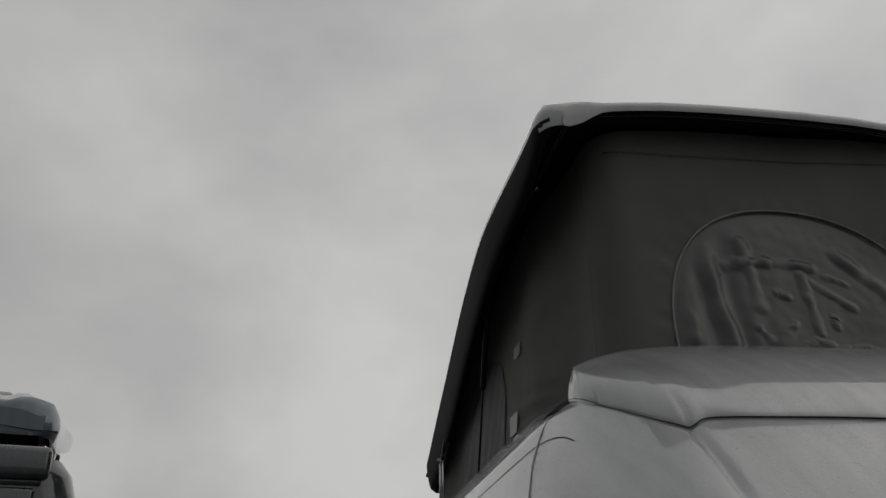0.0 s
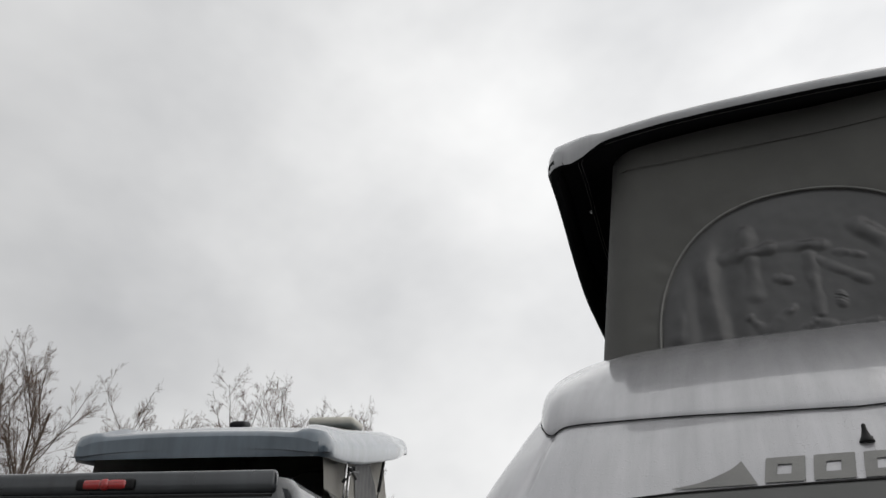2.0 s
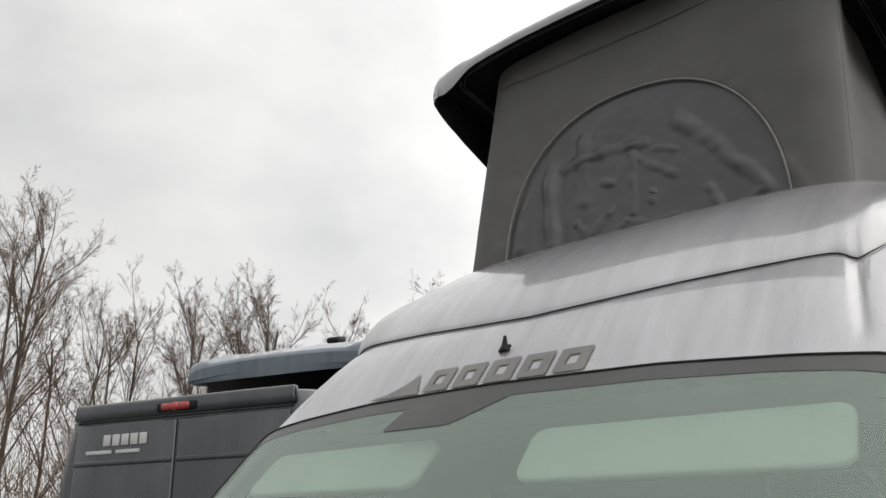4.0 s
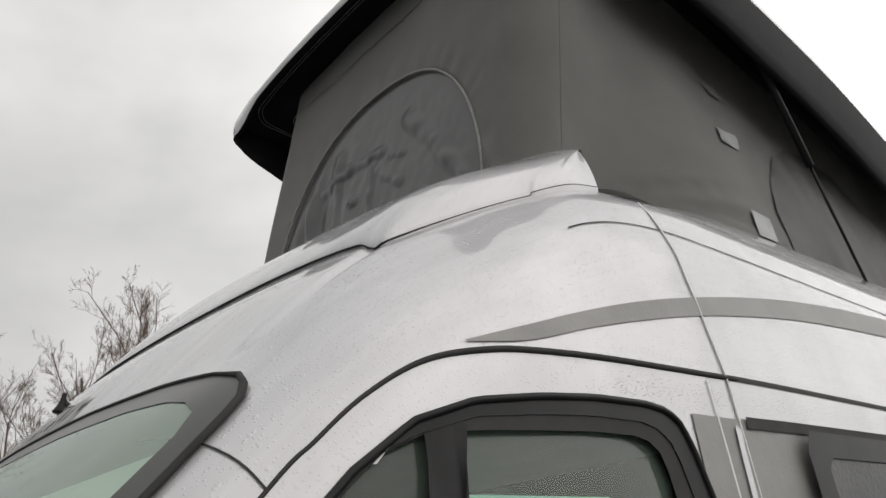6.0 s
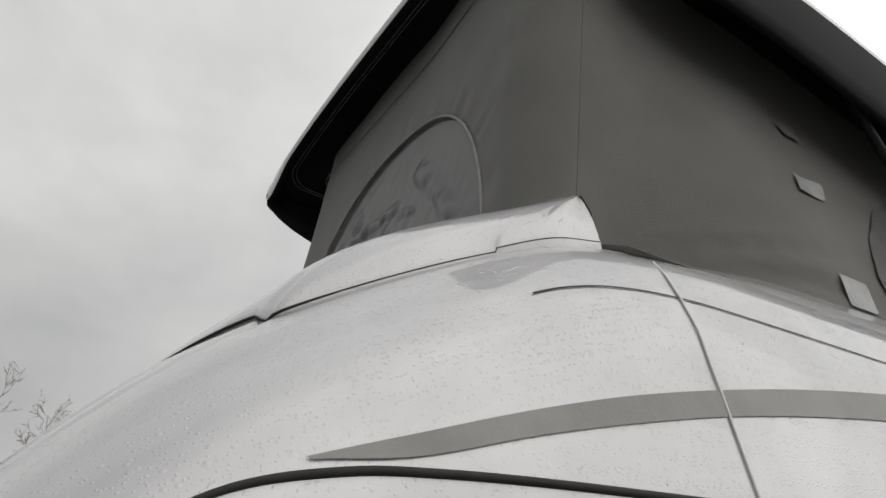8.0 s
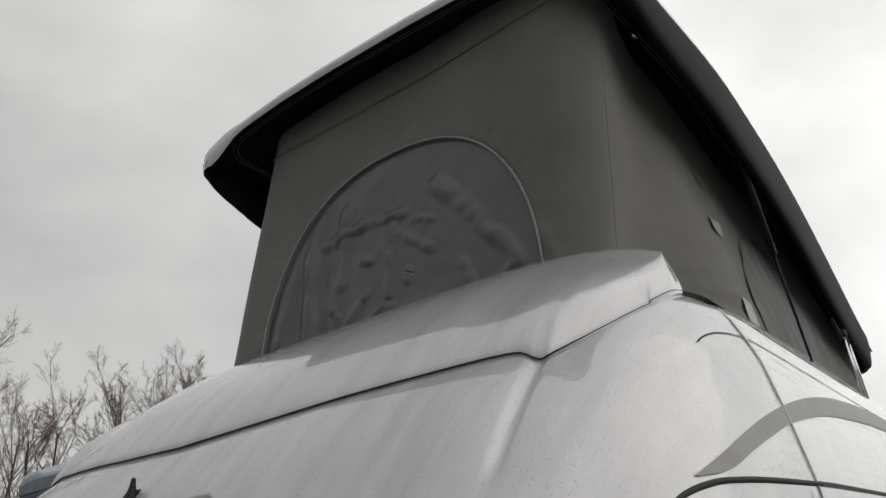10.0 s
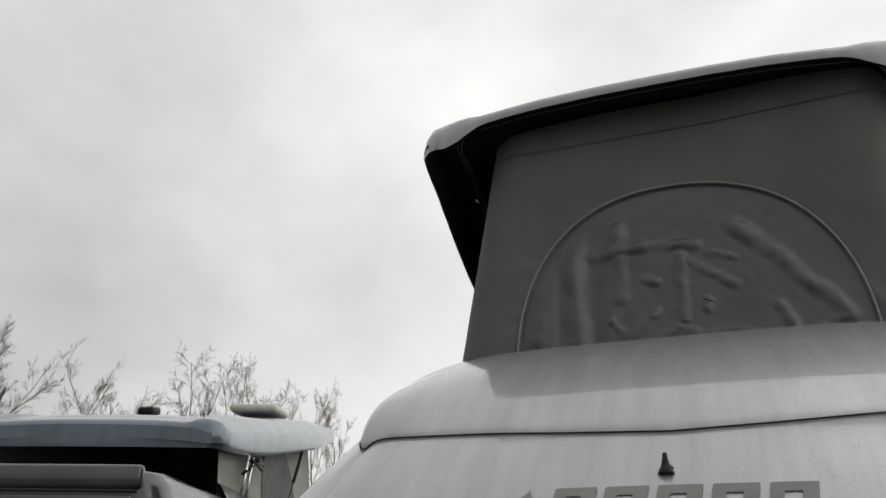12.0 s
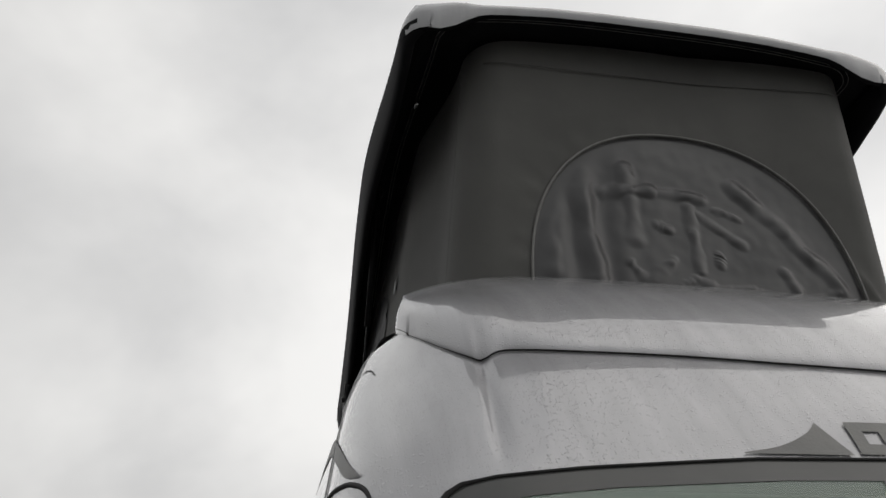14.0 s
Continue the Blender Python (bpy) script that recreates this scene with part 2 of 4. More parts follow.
def bevelled(size, at=(0, 0, 0), r=0.01, seg=2, turn=None):
    """A box with rounded edges."""
    bm = bmesh.new()
    bmesh.ops.create_cube(bm, size=1.0)
    bmesh.ops.scale(bm, vec=size, verts=bm.verts)
    bmesh.ops.bevel(bm, geom=bm.edges[:] + bm.verts[:], offset=min(r, min(size) * 0.45), segments=seg, profile=0.5, affect="EDGES")
    m = Matrix.Translation(at) @ (turn or Matrix.Identity(4))
    bm.verts.index_update()
    geo = [m @ v.co for v in bm.verts], [tuple(v.index for v in f.verts) for f in bm.faces]
    bm.free()
    return geo


def tube(points, radii, sides=8, cap=True):
    """A round tube along points, with a radius at each."""
    pts = [Vector(p) for p in points]
    rows, side = [], None
    for i, p in enumerate(pts):
        d = (pts[min(i + 1, len(pts) - 1)] - pts[max(i - 1, 0)]).normalized()
        if side is None:
            side = d.cross(Vector((0.31, 0.52, 0.79))).normalized()
        side = (side - d * side.dot(d)).normalized()
        up = d.cross(side)
        r = radii[i] if hasattr(radii, "__len__") else radii
        rows.append([p + r * (math.cos(a) * side + math.sin(a) * up) for a in (2 * math.pi * k / sides for k in range(sides))])
    vs, fs = grid(rows, True)
    if cap:
        fs += [tuple(range(sides))[::-1], tuple(range(len(vs) - sides, len(vs)))]
    return vs, fs


def spline(points, step):
    """Points at even steps along a smooth curve through the given ones."""
    p = [np.array(q, float) for q in points]
    p = [2 * p[0] - p[1]] + p + [2 * p[-1] - p[-2]]
    out = []
    for i in range(1, len(p) - 2):
        n = max(1, int(np.linalg.norm(p[i + 1] - p[i]) / step))
        for k in range(n):
            t = k / n
            out.append(0.5 * (2 * p[i] + (p[i + 1] - p[i - 1]) * t + (2 * p[i - 1] - 5 * p[i] + 4 * p[i + 1] - p[i + 2]) * t ** 2
                              + (3 * p[i] - p[i - 1] - 3 * p[i + 1] + p[i + 2]) * t ** 3))
    out.append(p[-2])
    return out


def loop_points(corners, n):
    """n points at even steps round a closed polygon."""
    c = [np.array(q, float) for q in corners]
    c.append(c[0])
    s = np.concatenate([[0], np.cumsum([np.linalg.norm(c[i + 1] - c[i]) for i in range(len(c) - 1)])])
    return [np.array([np.interp(k, s, [q[a] for q in c]) for a in (0, 1)]) for k in np.linspace(0, s[-1], n, endpoint=False)]


def filled(corners, place, n=90, rings=7):
    """A sheet inside a closed outline of the surface's own two coordinates."""
    lp = loop_points(corners, n)
    mid = sum(lp) / n
    rows = [[place(*(mid + (q - mid) * k)) for q in lp] for k in np.linspace(1, 0.02, rings)]
    vs, fs = grid(rows, True)
    fs.append(tuple(range(len(vs) - n, len(vs))))
    return vs, fs


def ringed(outer, inner, place, n=120, rings=3):
    """A sheet between two closed outlines that start at matching corners."""
    a, b = loop_points(outer, n), loop_points(inner, n)
    rows = [[place(*(p + (q - p) * k)) for p, q in zip(a, b)] for k in np.linspace(0, 1, rings)]
    return grid(rows, True)


def matched(outer, inner, place, steps=8, rings=4):
    """A sheet between two closed outlines with the same number of corners."""
    a = [np.array(q, float) for q in outer]
    b = [np.array(q, float) for q in inner]
    rows = []
    for k in np.linspace(0, 1, rings):
        row = []
        for i in range(len(a)):
            j = (i + 1) % len(a)
            for t in np.linspace(0, 1, steps, endpoint=False):
                p, q = a[i] + (a[j] - a[i]) * t, b[i] + (b[j] - b[i]) * t
                row.append(place(*(p + (q - p) * k)))
        rows.append(row)
    return grid(rows, True)


def outward(geo, mid=(0, 1.2, 1.6)):
    """Turns a sheet's faces away from the van's middle."""
    total = 0.0
    for f in geo[1]:
        a, b, c = (Vector(geo[0][i]) for i in f[:3])
        total += (b - a).cross(c - a).dot(a - Vector(mid))
    return geo if total > 0 else (geo[0], [tuple(reversed(f)) for f in geo[1]])


def ribbon(path, place, width, step=0.02):
    """A strip of even width along a curve of the surface's own two coordinates."""
    p = spline(path, step)
    rows = []
    for i, q in enumerate(p):
        d = p[min(i + 1, len(p) - 1)] - p[max(i - 1, 0)]
        d = np.array([-d[1], d[0]]) / max(np.linalg.norm(d), 1e-9)
        rows.append([place(*(q + d * width * k)) for k in (-0.5, 0.0, 0.5)])
    return grid(rows)


def within(p, corners):
    x, y = p
    hit = False
    for (x1, y1), (x2, y2) in zip(corners, corners[1:] + corners[:1]):
        if (y1 > y) != (y2 > y) and x < (x2 - x1) * (y - y1) / (y2 - y1) + x1:
            hit = not hit
    return hit


def shrunk(corners, d):
    """The outline moved inwards by about d."""
    c = np.array(corners, float)
    m = c.mean(axis=0)
    v = c - m
    return [tuple(q) for q in m + v * (1 - d / np.linalg.norm(v, axis=1, keepdims=True))]


# ---- the van's outer surface: front is -y, x across, z up from the ground ----
Z_X = [(0.35, 0.97), (0.6, 1.005), (1.0, 1.02), (1.4, 1.01), (1.8, 0.998), (2.06, 0.986), (2.2, 0.965), (2.3, 0.945), (2.42, 0.908), (2.46, 0.875)]
Z_Y = [(0.35, -1.42), (0.6, -1.52), (0.85, -1.50), (1.0, -1.40), (1.2, -1.14), (1.28, -1.06), (2.055, -0.315), (2.11, -0.274), (2.16, -0.233), (2.21, -0.186), (2.245, -0.145), (2.44, 0.112), (2.46, 0.145)]
REAR = 4.25


def table(rows, z):
    return float(np.interp(z, [r[0] for r in rows], [r[1] for r in rows]))


def blend(z, a, b):
    t = min(max((z - a) / (b - a), 0.0), 1.0)
    return t * t * (3 - 2 * t)


def front_y(x, z):
    xs = table(Z_X, z)
    r = min(abs(x) / xs, 1.0)
    p = 14.0 - 5.0 * blend(z, 2.05, 2.27)
    k = 0.07 + 0.06 * blend(z, 1.94, 2.22)
    g = abs(x) - (0.738 + (2.27 - z) * 0.13)
    groove = 0.013 * math.exp(-(g / 0.012) ** 2) * blend(z, 2.05, 2.10) if z < 2.31 else 0.0
    return table(Z_Y, z) + k * x * x + 0.5 * (1 - math.sqrt(max(0.0, 1 - r ** p))) + groove


def side_x(y, z):
    lo, hi = 0.5, table(Z_X, z)
    if y >= front_y(hi, z):
        return hi
    for _ in range(26):
        m = (lo + hi) / 2
        if front_y(m, z) < y:
            lo = m
        else:
            hi = m
    return lo


def on_front(off=0.0):
    def place(x, z):
        p = Vector((x, front_y(x, z), z))
        if off:
            a = Vector((0.01, front_y(x + 0.005, z) - front_y(x - 0.005, z), 0))
            b = Vector((0, front_y(x, z + 0.01) - front_y(x, z - 0.01), 0.02))
            p += off * a.cross(b).normalized()
        return p
    return place


def on_side(s, off=0.0):
    def place(y, z):
        p = Vector((side_x(y, z), y, z))
        if off:
            a = Vector((side_x(y + 0.01, z) - side_x(y - 0.01, z), 0.02, 0))
            b = Vector((side_x(y, z + 0.01) - side_x(y, z - 0.01), 0, 0.02))
            p += off * a.cross(b).normalized()
        return Vector((s * p.x, p.y, p.z))
    return place


WINDSCREEN = [(-0.84, 1.30), (-0.90, 1.36), (-0.885, 1.80), (-0.875, 1.955), (-0.868, 1.985), (-0.84, 2.008), (-0.79, 2.02), (-0.66, 2.034), (-0.40, 2.052), (0, 2.058),
              (0.40, 2.052), (0.66, 2.034), (0.79, 2.02), (0.84, 2.008), (0.868, 1.985), (0.875, 1.955), (0.885, 1.80), (0.90, 1.36), (0.84, 1.30)]
SCREEN_CLEAR = [(-0.80, 1.37), (-0.855, 1.40), (-0.842, 1.80), (-0.836, 1.93), (-0.824, 1.958), (-0.79, 1.974), (-0.74, 1.984), (-0.62, 1.996), (-0.38, 2.008), (0, 2.013),
                (0.38, 2.008), (0.62, 1.996), (0.74, 1.984), (0.79, 1.974), (0.824, 1.958), (0.836, 1.93), (0.842, 1.80), (0.855, 1.40), (0.80, 1.37)]
SCREEN_CLEAR = [(q[0] + (p[0] - q[0]) * 0.22, q[1] + (p[1] - q[1]) * 0.22) for p, q in zip(WINDSCREEN, SCREEN_CLEAR)]
DOOR_WINDOW = [(-0.80, 1.32), (-0.264, 1.842), (-0.216, 1.887), (-0.135, 1.944), (-0.05, 1.972), (0.057, 1.985), (0.16, 1.992), (0.265, 1.993), (0.32, 1.987), (0.35, 1.968),
               (0.368, 1.93), (0.393, 1.85), (0.405, 1.70), (0.41, 1.36), (0.38, 1.32)]
DOOR_INNER = [(-0.70, 1.38), (-0.225, 1.868), (-0.178, 1.908), (-0.125, 1.930), (-0.05, 1.937), (0.057, 1.942), (0.15, 1.946), (0.232, 1.946), (0.262, 1.940), (0.284, 1.925),
              (0.294, 1.90), (0.303, 1.85), (0.314, 1.70), (0.316, 1.42), (0.29, 1.38)]
DOOR_EDGE = [(-0.745, 1.35), (-0.246, 1.858), (-0.200, 1.900), (-0.135, 1.928), (-0.05, 1.953), (0.057, 1.962), (0.16, 1.967), (0.255, 1.966), (0.29, 1.958), (0.315, 1.940),
             (0.328, 1.912), (0.345, 1.85), (0.355, 1.70), (0.36, 1.39), (0.33, 1.35)]
DOOR_GLASS = [(-0.18, 1.35), (-0.10, 1.90), (-0.098, 1.942)] + DOOR_EDGE[4:]
QUARTER_GLASS = DOOR_EDGE[:4] + [(-0.098, 1.942), (-0.10, 1.90), (-0.18, 1.35)]
DOOR_SEAM = [(-0.62, 1.52), (-0.318, 1.852), (-0.245, 1.922), (-0.178, 1.978), (-0.095, 2.025), (0.0, 2.046), (0.09, 2.052), (0.25, 2.056), (0.46, 2.060), (0.56, 2.062)]
STRIPE_TOP = [(-0.035, 2.056), (0.08, 2.092), (0.20, 2.130), (0.34, 2.169), (0.51, 2.208), (0.72, 2.248), (0.97, 2.285), (1.30, 2.318), (1.75, 2.345), (2.4, 2.36)]
STRIPE_LOW = [(-0.030, 2.054), (0.07, 2.066), (0.20, 2.102), (0.34, 2.136), (0.51, 2.172), (0.72, 2.206), (0.97, 2.237), (1.30, 2.262), (1.75, 2.285), (2.4, 2.30)]
CREASE_LINE = [(0.27, 2.308), (0.31, 2.325), (0.36, 2.340), (0.42, 2.350), (0.52, 2.356), (0.8, 2.358), (1.3, 2.356), (2.4, 2.354), (4.0, 2.350)]
# lower edge of the front cap, right half: x, y, z
CAP_LOW = [(0.0, -0.145, 2.245), (0.20, -0.125, 2.256), (0.38, -0.085, 2.270), (0.56, -0.048, 2.281), (0.66, -0.015, 2.289), (0.705, 0.000, 2.288), (0.738, -0.003, 2.270),
           (0.765, 0.045, 2.285), (0.80, 0.13, 2.330), (0.83, 0.24, 2.390), (0.848, 0.36, 2.442), (0.840, 0.468, 2.472)]
# the lifted roof's lower edge in side view: y and height
SHELL_EDGE = [(0.472, 3.462), (0.9, 3.428), (1.3, 3.375), (1.8, 3.285), (2.3, 3.170), (2.7, 3.065), (3.0, 2.965), (3.32, 2.84)]
SHELL_LONG = 2.94
# the far van's roof is lifted less
SHELL_EDGE_FAR = [(0.472, 3.385), (1.3, 3.205), (2.3, 2.985), (3.0, 2.85), (3.32, 2.79)]
ROOF = {"edge": SHELL_EDGE, "skirt": 1.0}


def edge_z(y):
    """Height of the lifted roof's lower edge, smoothed."""
    return sum(table(ROOF["edge"], y + d) for d in (-0.2, -0.1, 0.0, 0.1, 0.2)) / 5


def shell_point(x, v, h):
    """A point of the lifted roof: x across, v metres from its front edge, h above its lower edge."""
    y = 0.460 + v * 0.974
    slope = math.atan((edge_z(y - 0.05) - edge_z(y + 0.05)) / 0.1)
    h += 0.060 * max(0.0, 1 - abs(x / 0.72) ** 3) * (1 - 0.5 * blend(v, 0.3, 1.2))
    if x < 0:
        x -= (0.009 * math.exp(-((v - 0.7) / 0.55) ** 2) - 0.010 * math.exp(-((v - 1.9) / 0.7) ** 2)) * (abs(x) / 0.84) ** 4
    return Vector((x * (1.015 if x > 0 else 0.993), y + h * math.sin(slope), edge_z(y) + h * math.cos(slope)))


def tent_half(z, s):
    """Half of the canvas front's width: it leans in on one side and out on the other."""
    return 0.672 + 0.075 * (z - 2.7) if s > 0 else 0.702 - 0.10 * (z - 2.5)


TENT_ROUND = 0.115


def tent_front(x, z):
    """The canvas front leans back and turns into the sides by rounded corners."""
    k = blend(x, 0.1, 0.7)
    over = max(0.0, abs(x) - (tent_half(z, x) - TENT_ROUND)) / TENT_ROUND
    return 0.474 + (z - 2.64) * (0.145 - 0.05 * k) + TENT_ROUND * (1 - math.sqrt(max(0.0, 1 - min(over, 1.0) ** 2)))


def tent_side(y, z):
    return 0.692 + 0.070 * blend(y, 0.5, 1.2) - 0.10 * (z - 2.6)


def build_skin():
    rs = list(np.linspace(0, 0.70, 22)) + list(np.linspace(0.705, 0.85, 46)) + [1 - 0.15 * (1 - k) ** 2.4 for k in np.linspace(0.05, 1, 26)]
    ws = [k ** 1.35 for k in np.linspace(0.012, 1, 84)]
    zs = list(np.linspace(0.35, 1.2, 12)) + list(np.linspace(1.24, 2.46, 66))
    rows, dom = [], []
    for z in zs:
        xs = table(Z_X, z)
        y0 = front_y(xs, z)
        half, hd = [], []
        for r in rs:
            half.append((r * xs, front_y(r * xs, z), z))
            hd.append(("f", r * xs, z))
        for w in ws:
            y = y0 + (REAR - 0.12 - y0) * w
            half.append((xs, y, z))
            hd.append(("s", y, z))
        for a in (30, 60, 90):
            half.append((xs - 0.12 + 0.12 * math.cos(radians(a)), REAR - 0.12 + 0.12 * math.sin(radians(a)), z))
            hd.append(("r", 0, 0))
        for k in (0.66, 0.33, 0.0):
            half.append(((xs - 0.12) * k, REAR, z))
            hd.append(("r", 0, 0))
        left = [(-p[0], p[1], p[2]) for p in half[1:-1]][::-1]
        ld = hd[1:-1][::-1]
        rows.append(half + left)
        dom.append(hd + ld)
    vs, fs = grid(rows, True)
    flat = [d for r in dom for d in r]
    hole_f, hole_s = shrunk(WINDSCREEN, 0.035), [((a[0] * 0.55 + b[0] * 0.45), (a[1] * 0.55 + b[1] * 0.45)) for a, b in zip(DOOR_WINDOW, DOOR_EDGE)]
    keep = []
    for f in fs:
        c = sum((Vector(vs[i]) for i in f), Vector()) / 4
        kinds = {flat[i][0] for i in f}
        if "r" not in kinds:
            if c.y < 0.2 and within((c.x, c.z), hole_f) and c.y < front_y(c.x, c.z) + 0.05:
                continue
            if abs(c.x) > 0.86 and within((c.y, c.z), hole_s):
                continue
        keep.append(f)
    return vs, keep


def build_roof():
    """The body's roof above its highest ring, nearly flat."""
    z = 2.46
    xs = table(Z_X, z)
    ring = [(x, front_y(x, z)) for x in np.linspace(-xs, xs, 40)]
    ring += [(xs, y) for y in np.linspace(0.75, REAR - 0.12, 30)] + [(xs - 0.12, REAR)] + [(-xs + 0.12, REAR)] + [(-xs, y) for y in np.linspace(REAR - 0.12, 0.75, 30)]
    mid = np.array([0.0, 2.2])
    rows = []
    for k, h in ((1, 0), (0.985, 0.012), (0.96, 0.024), (0.90, 0.032), (0.6, 0.04), (0.02, 0.045)):
        rows.append([(*(mid + (np.array(q) - mid) * k), z + h) for q in ring])
    vs, fs = grid(rows, True)
    fs.append(tuple(range(len(vs) - len(ring), len(vs))))
    return vs, fs


def build_cap():
    low = spline(CAP_LOW, 0.012)
    low = [(-p[0], p[1], p[2]) for p in low[:0:-1]] + [tuple(p) for p in low]
    low = [(x, front_y(x, z) - 0.004 if abs(x) < 0.835 else y, z) for x, y, z in low]
    soft = [np.mean(low[max(0, i - 11):i + 12] if 11 <= i < len(low) - 11 else low[i:i + 1], axis=0) for i in range(len(low))]
    rows = [[(x * 0.985, y + 0.012, z - 0.026) for x, y, z in low]]
    for v in np.linspace(0, 1, 26):
        row = []
        for (x, y, z), even in zip(low, soft):
            u = abs(x) / 0.845
            p0 = np.array([x, y, z])
            p0 = p0 + (np.array([x, even[1], even[2]]) - p0) * blend(v, 0.0, 0.35)
            y, z = p0[1], p0[2]
            p3 = np.array([x * (1 - 0.03 * u ** 4), 0.440 + 0.015 * u * u, 2.641 - 0.076 * u ** 4.87])
            k, w = (p3[1] - y) / 0.585, blend(u, 0.68, 0.92)
            p1 = p0 + np.array([0, 0.13 * k * (1 - 0.55 * w), (0.17 - 0.029 * u * u) * k + (0.033 if x > 0 else 0.046) * w])
            p2 = p3 + np.array([0, (-0.30 + 0.076 * w) * k, -0.1355 * k])
            q = p0 * (1 - v) ** 3 + 3 * p1 * v * (1 - v) ** 2 + 3 * p2 * v * v * (1 - v) + p3 * v ** 3
            lip = 0.0025 * min(1.0, v * 26) * (1 - blend(v, 0.2, 0.5))
            row.append((q[0], q[1] - lip, q[2] + lip * 0.7))
        rows.append(row)
    rows.append([(p[0] * 0.985, p[1] + 0.03, p[2] - 0.012) for p in rows[-1]])
    rows.append([(p[0] * 0.98, p[1] + 0.032, p[2] - 0.10) for p in rows[-1]])
    geo = grid(rows)
    n = len(low)
    ends = []
    for side in (0, n - 1):
        a = [rows[i][side] for i in range(27)]
        b = [(p[0] * 0.9, p[1] + 0.012, p[2] - 0.004) for p in a]
        ends.append(grid([a, b]))
    return join(geo, *ends), low


SHELL_ACROSS = [0.0, 0.2, 0.4, 0.55, 0.62, 0.66, 0.70, 0.74, 0.79]


def shell_half(v):
    """Half of the lifted roof's width at v metres from its front."""
    if v < 0.10:
        return 0.755 + 0.080 * math.sqrt(max(0.0, 1 - (1 - v / 0.10) ** 2))
    return 0.835 + 0.036 * blend(v, 0.10, 0.9) - 0.045 * blend(v, 1.2, SHELL_LONG)


def build_shell():
    rows = []
    vs_ = [0, 0.004, 0.015, 0.03, 0.05, 0.075, 0.10] + list(np.linspace(0.16, SHELL_LONG - 0.1, 26)) + [SHELL_LONG - 0.05, SHELL_LONG - 0.015, SHELL_LONG]
    for v in vs_:
        half = shell_half(v) if v < SHELL_LONG - 0.1 else shell_half(SHELL_LONG - 0.1) - 0.06 * ((v - SHELL_LONG + 0.1) / 0.1) ** 2
        rise = min(1.0, math.sqrt(max(0.0, v / 0.05))) * (1.0 if v < SHELL_LONG - 0.05 else max(0.0, (SHELL_LONG - v) / 0.05) ** 0.5)
        swell = blend(v, 0.04, 0.55) * (1 - blend(v, SHELL_LONG - 0.35, SHELL_LONG - 0.02))
        right = []
        for x in SHELL_ACROSS:
            t = x / 0.79
            lift = 0.030 * blend(x, 0.60, 0.68)
            h = 0.045 + (0.035 + lift) * rise - 0.018 * blend(x, 0.72, 0.79) + 0.045 * swell * (1 - blend(x, 0.70, 0.80) * 0.4)
            right.append((t * (half - 0.028 - 0.055 * swell), h))
        right += [(half - 0.010 - 0.02 * swell, 0.060 * (0.5 + 0.5 * rise)), (half, 0.030), (half + 0.003, -0.015), (half - 0.002, -0.032)]
        prof = [(-a, b) for a, b in right[:0:-1]] + right
        rows.append([shell_point(a, v, b) for a, b in prof])
    n = len(rows[0])
    # front and rear faces down to the lower edge, deeper towards the corners
    front = []
    for k in (0.0, 0.5, 1.0):
        row = []
        for i, p in enumerate(rows[0]):
            x = p.x
            low = 0.014 - 0.048 * blend(abs(x), 0.58, 0.72)
            h0 = (p - shell_point(x / (1.015 if x > 0 else 0.993), 0, 0)).length * (1 if p.z > shell_point(x / (1.015 if x > 0 else 0.993), 0, 0).z else -1)
            x /= 1.015 if x > 0 else 0.993
            row.append(shell_point(x, -0.006 * math.sin(math.pi * k), h0 + (min(low, h0) - h0) * k))
        front.append(row)
    rear = []
    for k in (0.0, 0.5, 1.0):
        rear.append([p + (shell_point(p.x / (1.015 if p.x > 0 else 0.993), SHELL_LONG, -0.032) - p) * k for p in rows[-1]])
    return join(grid(rows), grid(front[::-1]), grid(rear))


SKIRT = [(0.0, 0.030), (0.05, 0.045), (0.14, 0.085), (0.28, 0.125), (0.45, 0.155), (0.9, 0.205), (2.0, 0.245), (2.5, 0.225), (2.94, 0.14)]


def build_skirt(s):
    """The side wall under the lifted roof's edge, deeper towards the rear."""
    rows = []
    for v in list(np.linspace(0.012, 0.5, 22)) + list(np.linspace(0.56, SHELL_LONG - 0.02, 34)):
        half = shell_half(v) if v < SHELL_LONG - 0.1 else shell_half(SHELL_LONG - 0.1) - 0.06 * ((v - SHELL_LONG + 0.1) / 0.1) ** 2
        d = max(0.03, table(SKIRT, v) * ROOF["skirt"])
        prof = [(half + 0.0035, 0.006), (half + 0.004, -0.3 * d), (half - 0.004, -0.75 * d), (half - 0.012, -0.96 * d), (half - 0.022, -d), (half - 0.034, -0.96 * d),
                (half - 0.040, -0.6 * d), (half - 0.045, 0.02)]
        rows.append([shell_point(s * a, v, b) for a, b in prof])
    rows.append([q + Vector((-s * 0.04, 0.004, 0)) for q in rows[-1]])
    end = rows[-2][:5]
    wall = [[Vector((q.x * k, q.y + 0.02 * (1 - k * k), q.z)) for q in end] for k in np.linspace(1, 0, 8)]
    return join(outward(grid(rows), (0, 1.8, 3.0)), outward(grid(wall), (0, 1.8, 3.0)))


